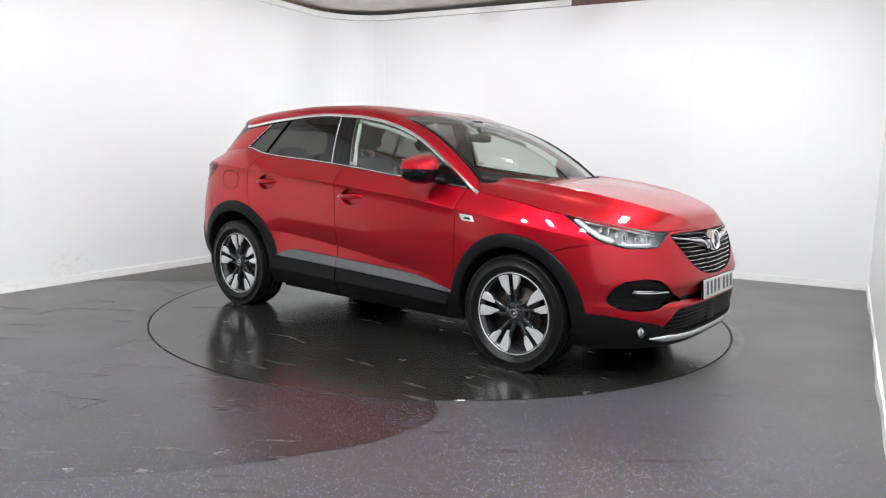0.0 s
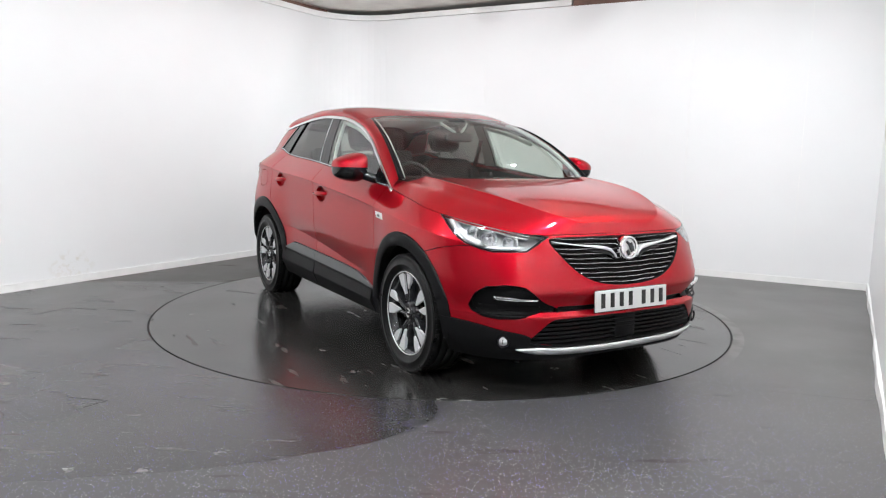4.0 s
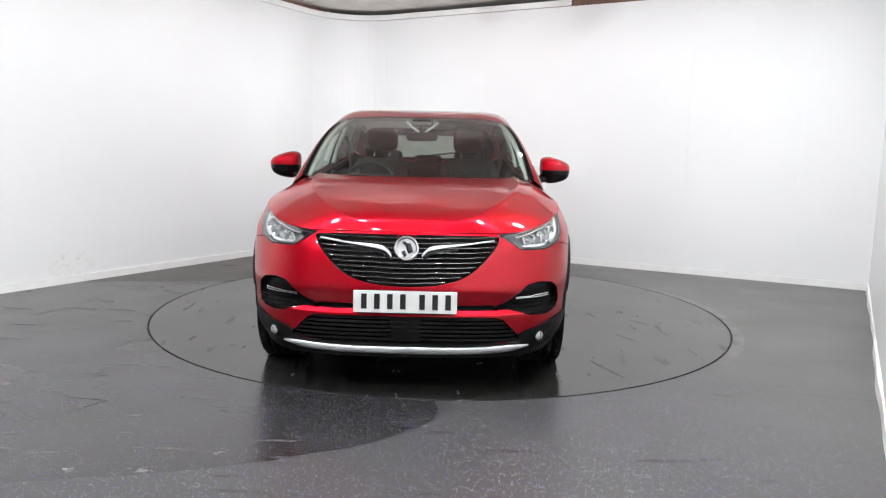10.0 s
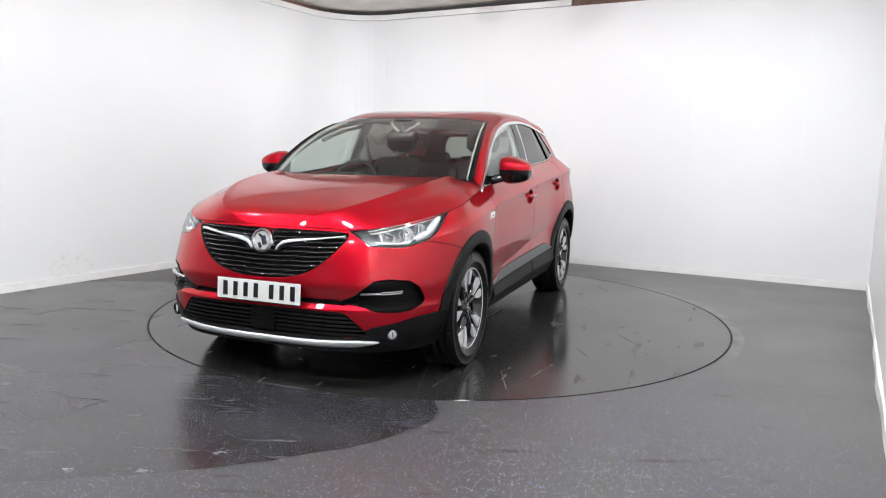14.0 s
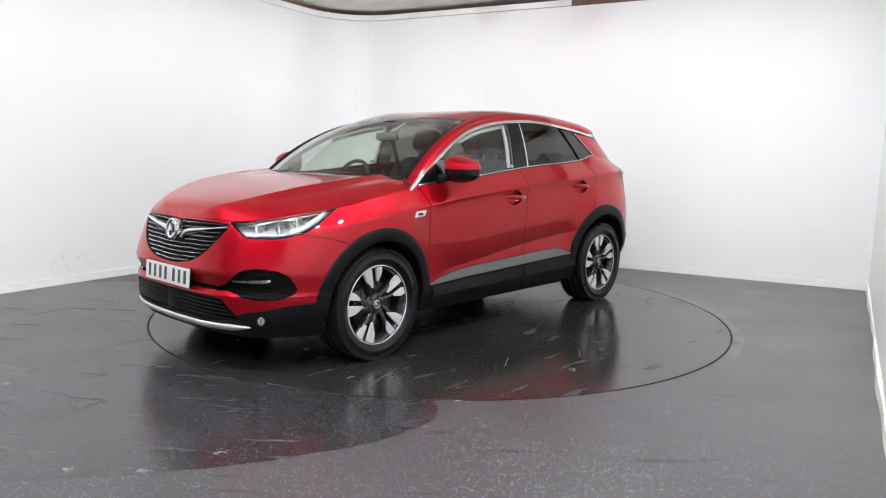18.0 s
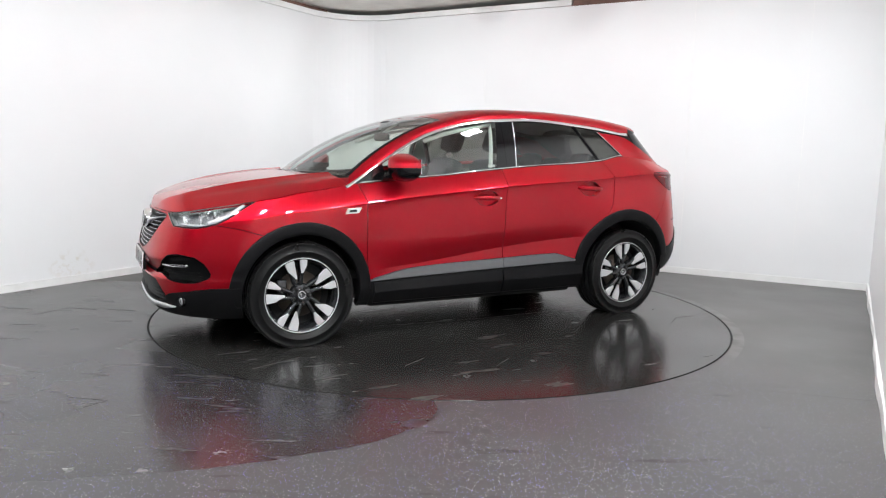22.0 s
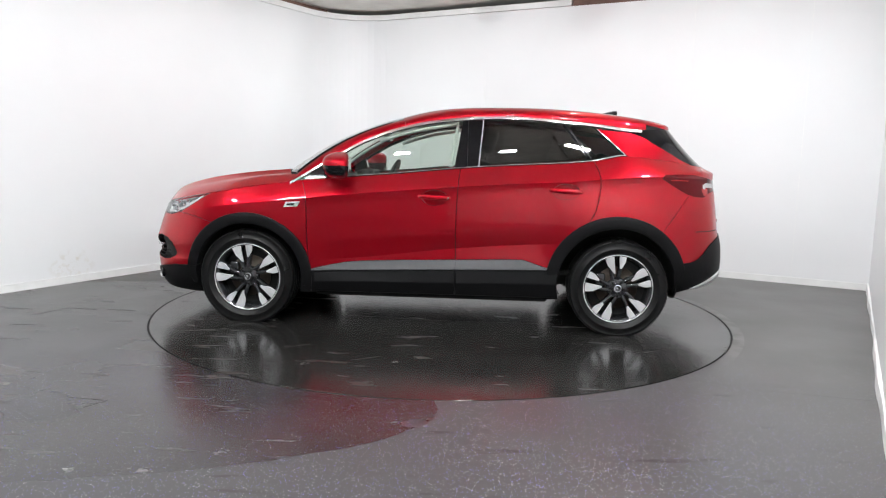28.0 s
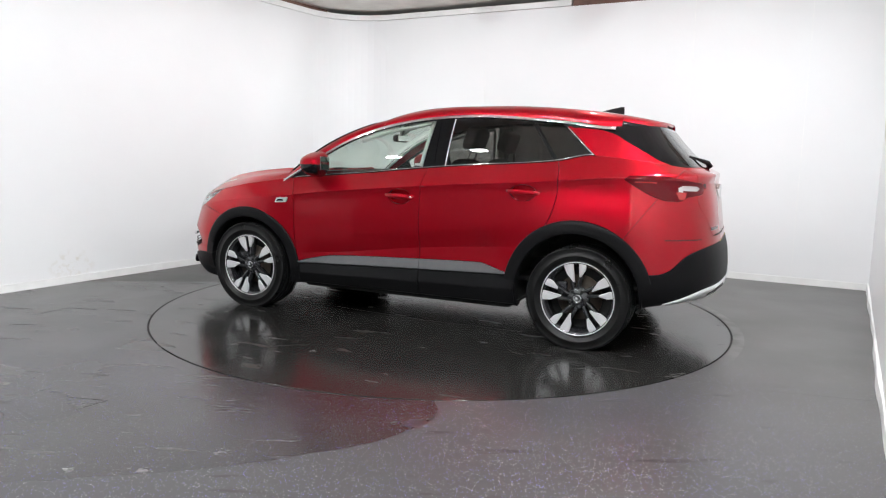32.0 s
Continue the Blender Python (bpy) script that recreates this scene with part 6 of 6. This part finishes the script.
# inner mirror and camera pod
rv = cpart("inner_mirror", soft_block(0.44, 0, 1.378, 0.05, 0.23, 0.066, None, 0.5), M_DASH, "black interior mirror")
part("mirror_glass", boxed(0.413, 0, 1.378, 0.004, 0.20, 0.048, 0.002), M_MIRROR, rv, smooth=False)
bm = bmesh.new()
tube(bm, [(0.44, 0, 1.40), (0.42, 0, 1.44), (0.40, 0, 1.475)], 0.018, 8)
part("stem", bm, M_DASH, rv)
part("sensor_pod", soft_block(0.37, 0, 1.478, 0.12, 0.16, 0.05, None, 0.5), M_DASH, rv)
for sd in (1, -1):
    bm = bmesh.new()
    tube(bm, [(0.43, 0.02 * sd, 1.41), (0.40, 0.07 * sd, 1.445), (0.36, 0.115 * sd, 1.482)], 0.010, 8)
    part("pod_trim", bm, M_PILLAR, rv)
    # middle pillar lining, grab handle, belt
    bm = bmesh.new()
    rows = []
    for k in range(9):
        z = lerp(1.16, 1.50, k / 8)
        x0, x1 = x_bpf(z) - 0.012, x_bpr(z) + 0.012
        rows.append([(x, (y_glass(x, z) - 0.03) * sd, z) for x in (x0, lerp(x0, x1, 0.5), x1)])
    grid_mesh(bm, rows)
    cpart("pillar_lining", bm, M_LINER)
    bm = bmesh.new()
    z0 = [lerp(1.165, 1.48, k / 8) for k in range(9)]
    tube(bm, [(x_bpf(z) + 0.030, (y_glass(x_bpf(z), z) - 0.035) * sd, z) for z in z0] + [(x, (y_glass(x, z_chrome(x) - 0.05) - 0.035) * sd, z_chrome(x) - 0.05) for x in (-0.05, 0.1, 0.25, 0.40)], 0.014, 8)
    cpart("door_seal", bm, M_PILLAR, "pale grey door seal")
    bm = bmesh.new()
    tube(bm, [(-0.255, 0.66 * sd, 1.38), (-0.30, 0.61 * sd, 1.10), (-0.32, 0.58 * sd, 0.70)], 0.018, 6)
    cpart("seat_belt", bm, M_SHELL)
    cpart("door_card", boxed(0.36, 0.755 * sd, 0.86, 1.0, 0.05, 0.42, 0.02), M_DASH)
    cpart("door_card", boxed(-0.62, 0.755 * sd, 0.90, 0.80, 0.05, 0.42, 0.02), M_DASH)
    part("window_sticker", boxed(-0.115, (y_glass(-0.115, 1.18) - 0.006) * sd, 1.178, 0.06, 0.002, 0.018), M_PLATE, car.children[0], smooth=False).location = (0, 0, 0)

# ---- rear details ----
def rpt(y, z, d=0.0):
    return Vector((rear_x(y, z) - d, y, z))


def rear_strip(pts, h, out, n=30, back=0.02):
    bm = bmesh.new()
    L = [k for k in range(len(pts))]
    fy, fz = curve1(L, [p[0] for p in pts]), curve1(L, [p[1] for p in pts])
    rows = []
    for k in range(n + 1):
        t = k / n * L[-1]
        y, z = fy(t), fz(t)
        hh = (h(k / n) if callable(h) else h) / 2
        rows.append([rpt(y, z - hh, -back), rpt(y, z - hh, out * 0.6), rpt(y, z, out), rpt(y, z + hh, out * 0.6), rpt(y, z + hh, -back)])
    vr = grid_mesh(bm, rows)
    bm.faces.new(vr[0]), bm.faces.new(vr[-1])
    bmesh.ops.recalc_face_normals(bm, faces=bm.faces)
    return bm


for sd in (1, -1):
    tl = cpart("tail_lamp", piece(LOW["tail"], sd, puff=0.002, rim=0.02), M_TAIL, "dark red tail lamp with a pale reversing window")
    inner = [f for f in LOW["tail"] if win_p(f.calc_center_median()) < 0]
    low_ = [f for f in LOW["tail"] if red_p(f.calc_center_median()) < 0]
    if inner:
        part("reversing_window", piece(inner, sd, puff=0.004, rim=0), M_WHITELENS, tl)
    if low_:
        part("reflector", piece(low_, sd, puff=0.004, rim=0), M_TAILB, tl)
    # reflected glint along the tail lens, built as a bright red tube
    bm = bmesh.new()
    tube(bm, [(x, (lower_y(x, z) + 0.004) * sd, z) for x, z in ((-1.665, 1.108), (-1.70, 1.109), (-1.75, 1.108), (-1.79, 1.106))], 0.0045, 6)
    part("light_guide", bm, M_TAILB, tl)
    cpart("exhaust_trim", rear_strip([(0.78 * sd, 0.338), (0.72 * sd, 0.362), (0.62 * sd, 0.395), (0.42 * sd, 0.418), (0.20 * sd, 0.430)], lambda t: 0.008 + 0.066 * min(1, t / 0.5), 0.016), M_SATIN, "satin silver exhaust trim")
    # dark tube laid on the bumper in place of a groove's shade
    bm = bmesh.new()
    tube(bm, [(x, (lower_y(x, 0.752) - 0.0005) * sd, 0.752) for x in [-1.86 - 0.20 * k / 12 for k in range(13)]], 0.0035, 6)
    cpart("bumper_groove", bm, M_SHELL)
    cpart("exhaust_opening", rear_strip([(0.56 * sd, 0.398), (0.42 * sd, 0.416), (0.30 * sd, 0.424)], 0.036, 0.019, 16), M_GLOSSBLK)
cpart("rear_skid_strip", rear_strip([(-0.2, 0.430), (0.0, 0.432), (0.2, 0.430)], 0.03, 0.012), M_SATIN)
# dark strip across the gate foot, standing in for a shaded recess
part("gate_recess", rear_strip([(-0.42, 0.768), (0.0, 0.766), (0.42, 0.768)], 0.010, 0.0015), M_SHELL, tailgate)
for k in range(7):
    part("badge_bar", boxed(rear_x(0.50 - 0.028 * k, 0.812) + 0.001, 0.50 - 0.028 * k, 0.812, 0.006, 0.016, 0.022, 0.001), M_CHROME, tailgate, smooth=False)
bm = bmesh.new()
lathe(bm, [(0.0001, -0.012), (0.045, -0.012), (0.058, -0.016), (0.062, -0.008), (0.062, 0.02)], 36, "x", Matrix.Translation((-2.102, 0, 1.03)))
part("gate_emblem", bm, M_CHROME, tailgate, "round chrome tailgate emblem")
bm = bmesh.new()
tube(bm, [(-2.035, 0.0, 1.205), (-2.02, 0.02, 1.235), (-1.955, 0.16, 1.262), (-1.925, 0.30, 1.275)], [0.022, 0.018, 0.009, 0.006], 8)
cpart("rear_wiper", bm, M_PLASTIC, "black rear wiper arm")
# roof fin
bm = bmesh.new()
rows = []
for k in range(11):
    t = k / 10
    z = lerp(1.545, 1.628, t)
    x1 = lerp(-1.13, -1.385, t ** 1.5)
    x0 = lerp(-1.420, -1.416, t)
    w = lerp(0.036, 0.007, t ** 0.7)
    rows.append([(lerp(x1, x0, 0.5) + (x1 - x0) / 2 * math.cos(a), w * math.sin(a), z) for a in (2 * math.pi * j / 20 for j in range(20))])
vr = grid_mesh(bm, rows, close=True)
bm.faces.new(vr[-1])
bmesh.ops.recalc_face_normals(bm, faces=bm.faces)
cpart("roof_fin", bm, M_PLASTIC, "black roof fin aerial")
# front wipers
for y0 in (0.05, -0.55):
    bm = bmesh.new()
    tube(bm, [(1.16, y0, 1.098), (1.17, y0 + 0.25, 1.106), (1.12, y0 + 0.52, 1.110)], 0.008, 6)
    cpart("front_wiper", bm, M_PLASTIC, "black wiper arm")


def motions():
    """The turntable and the car on it turn together at an even pace."""
    rows = [(float(t), pose(0, 0, 0, 0, 0, -38.56 - 5.178 * t)) for t in range(33)]
    walk(turntable, rows)
    walk(car, rows)


motions()
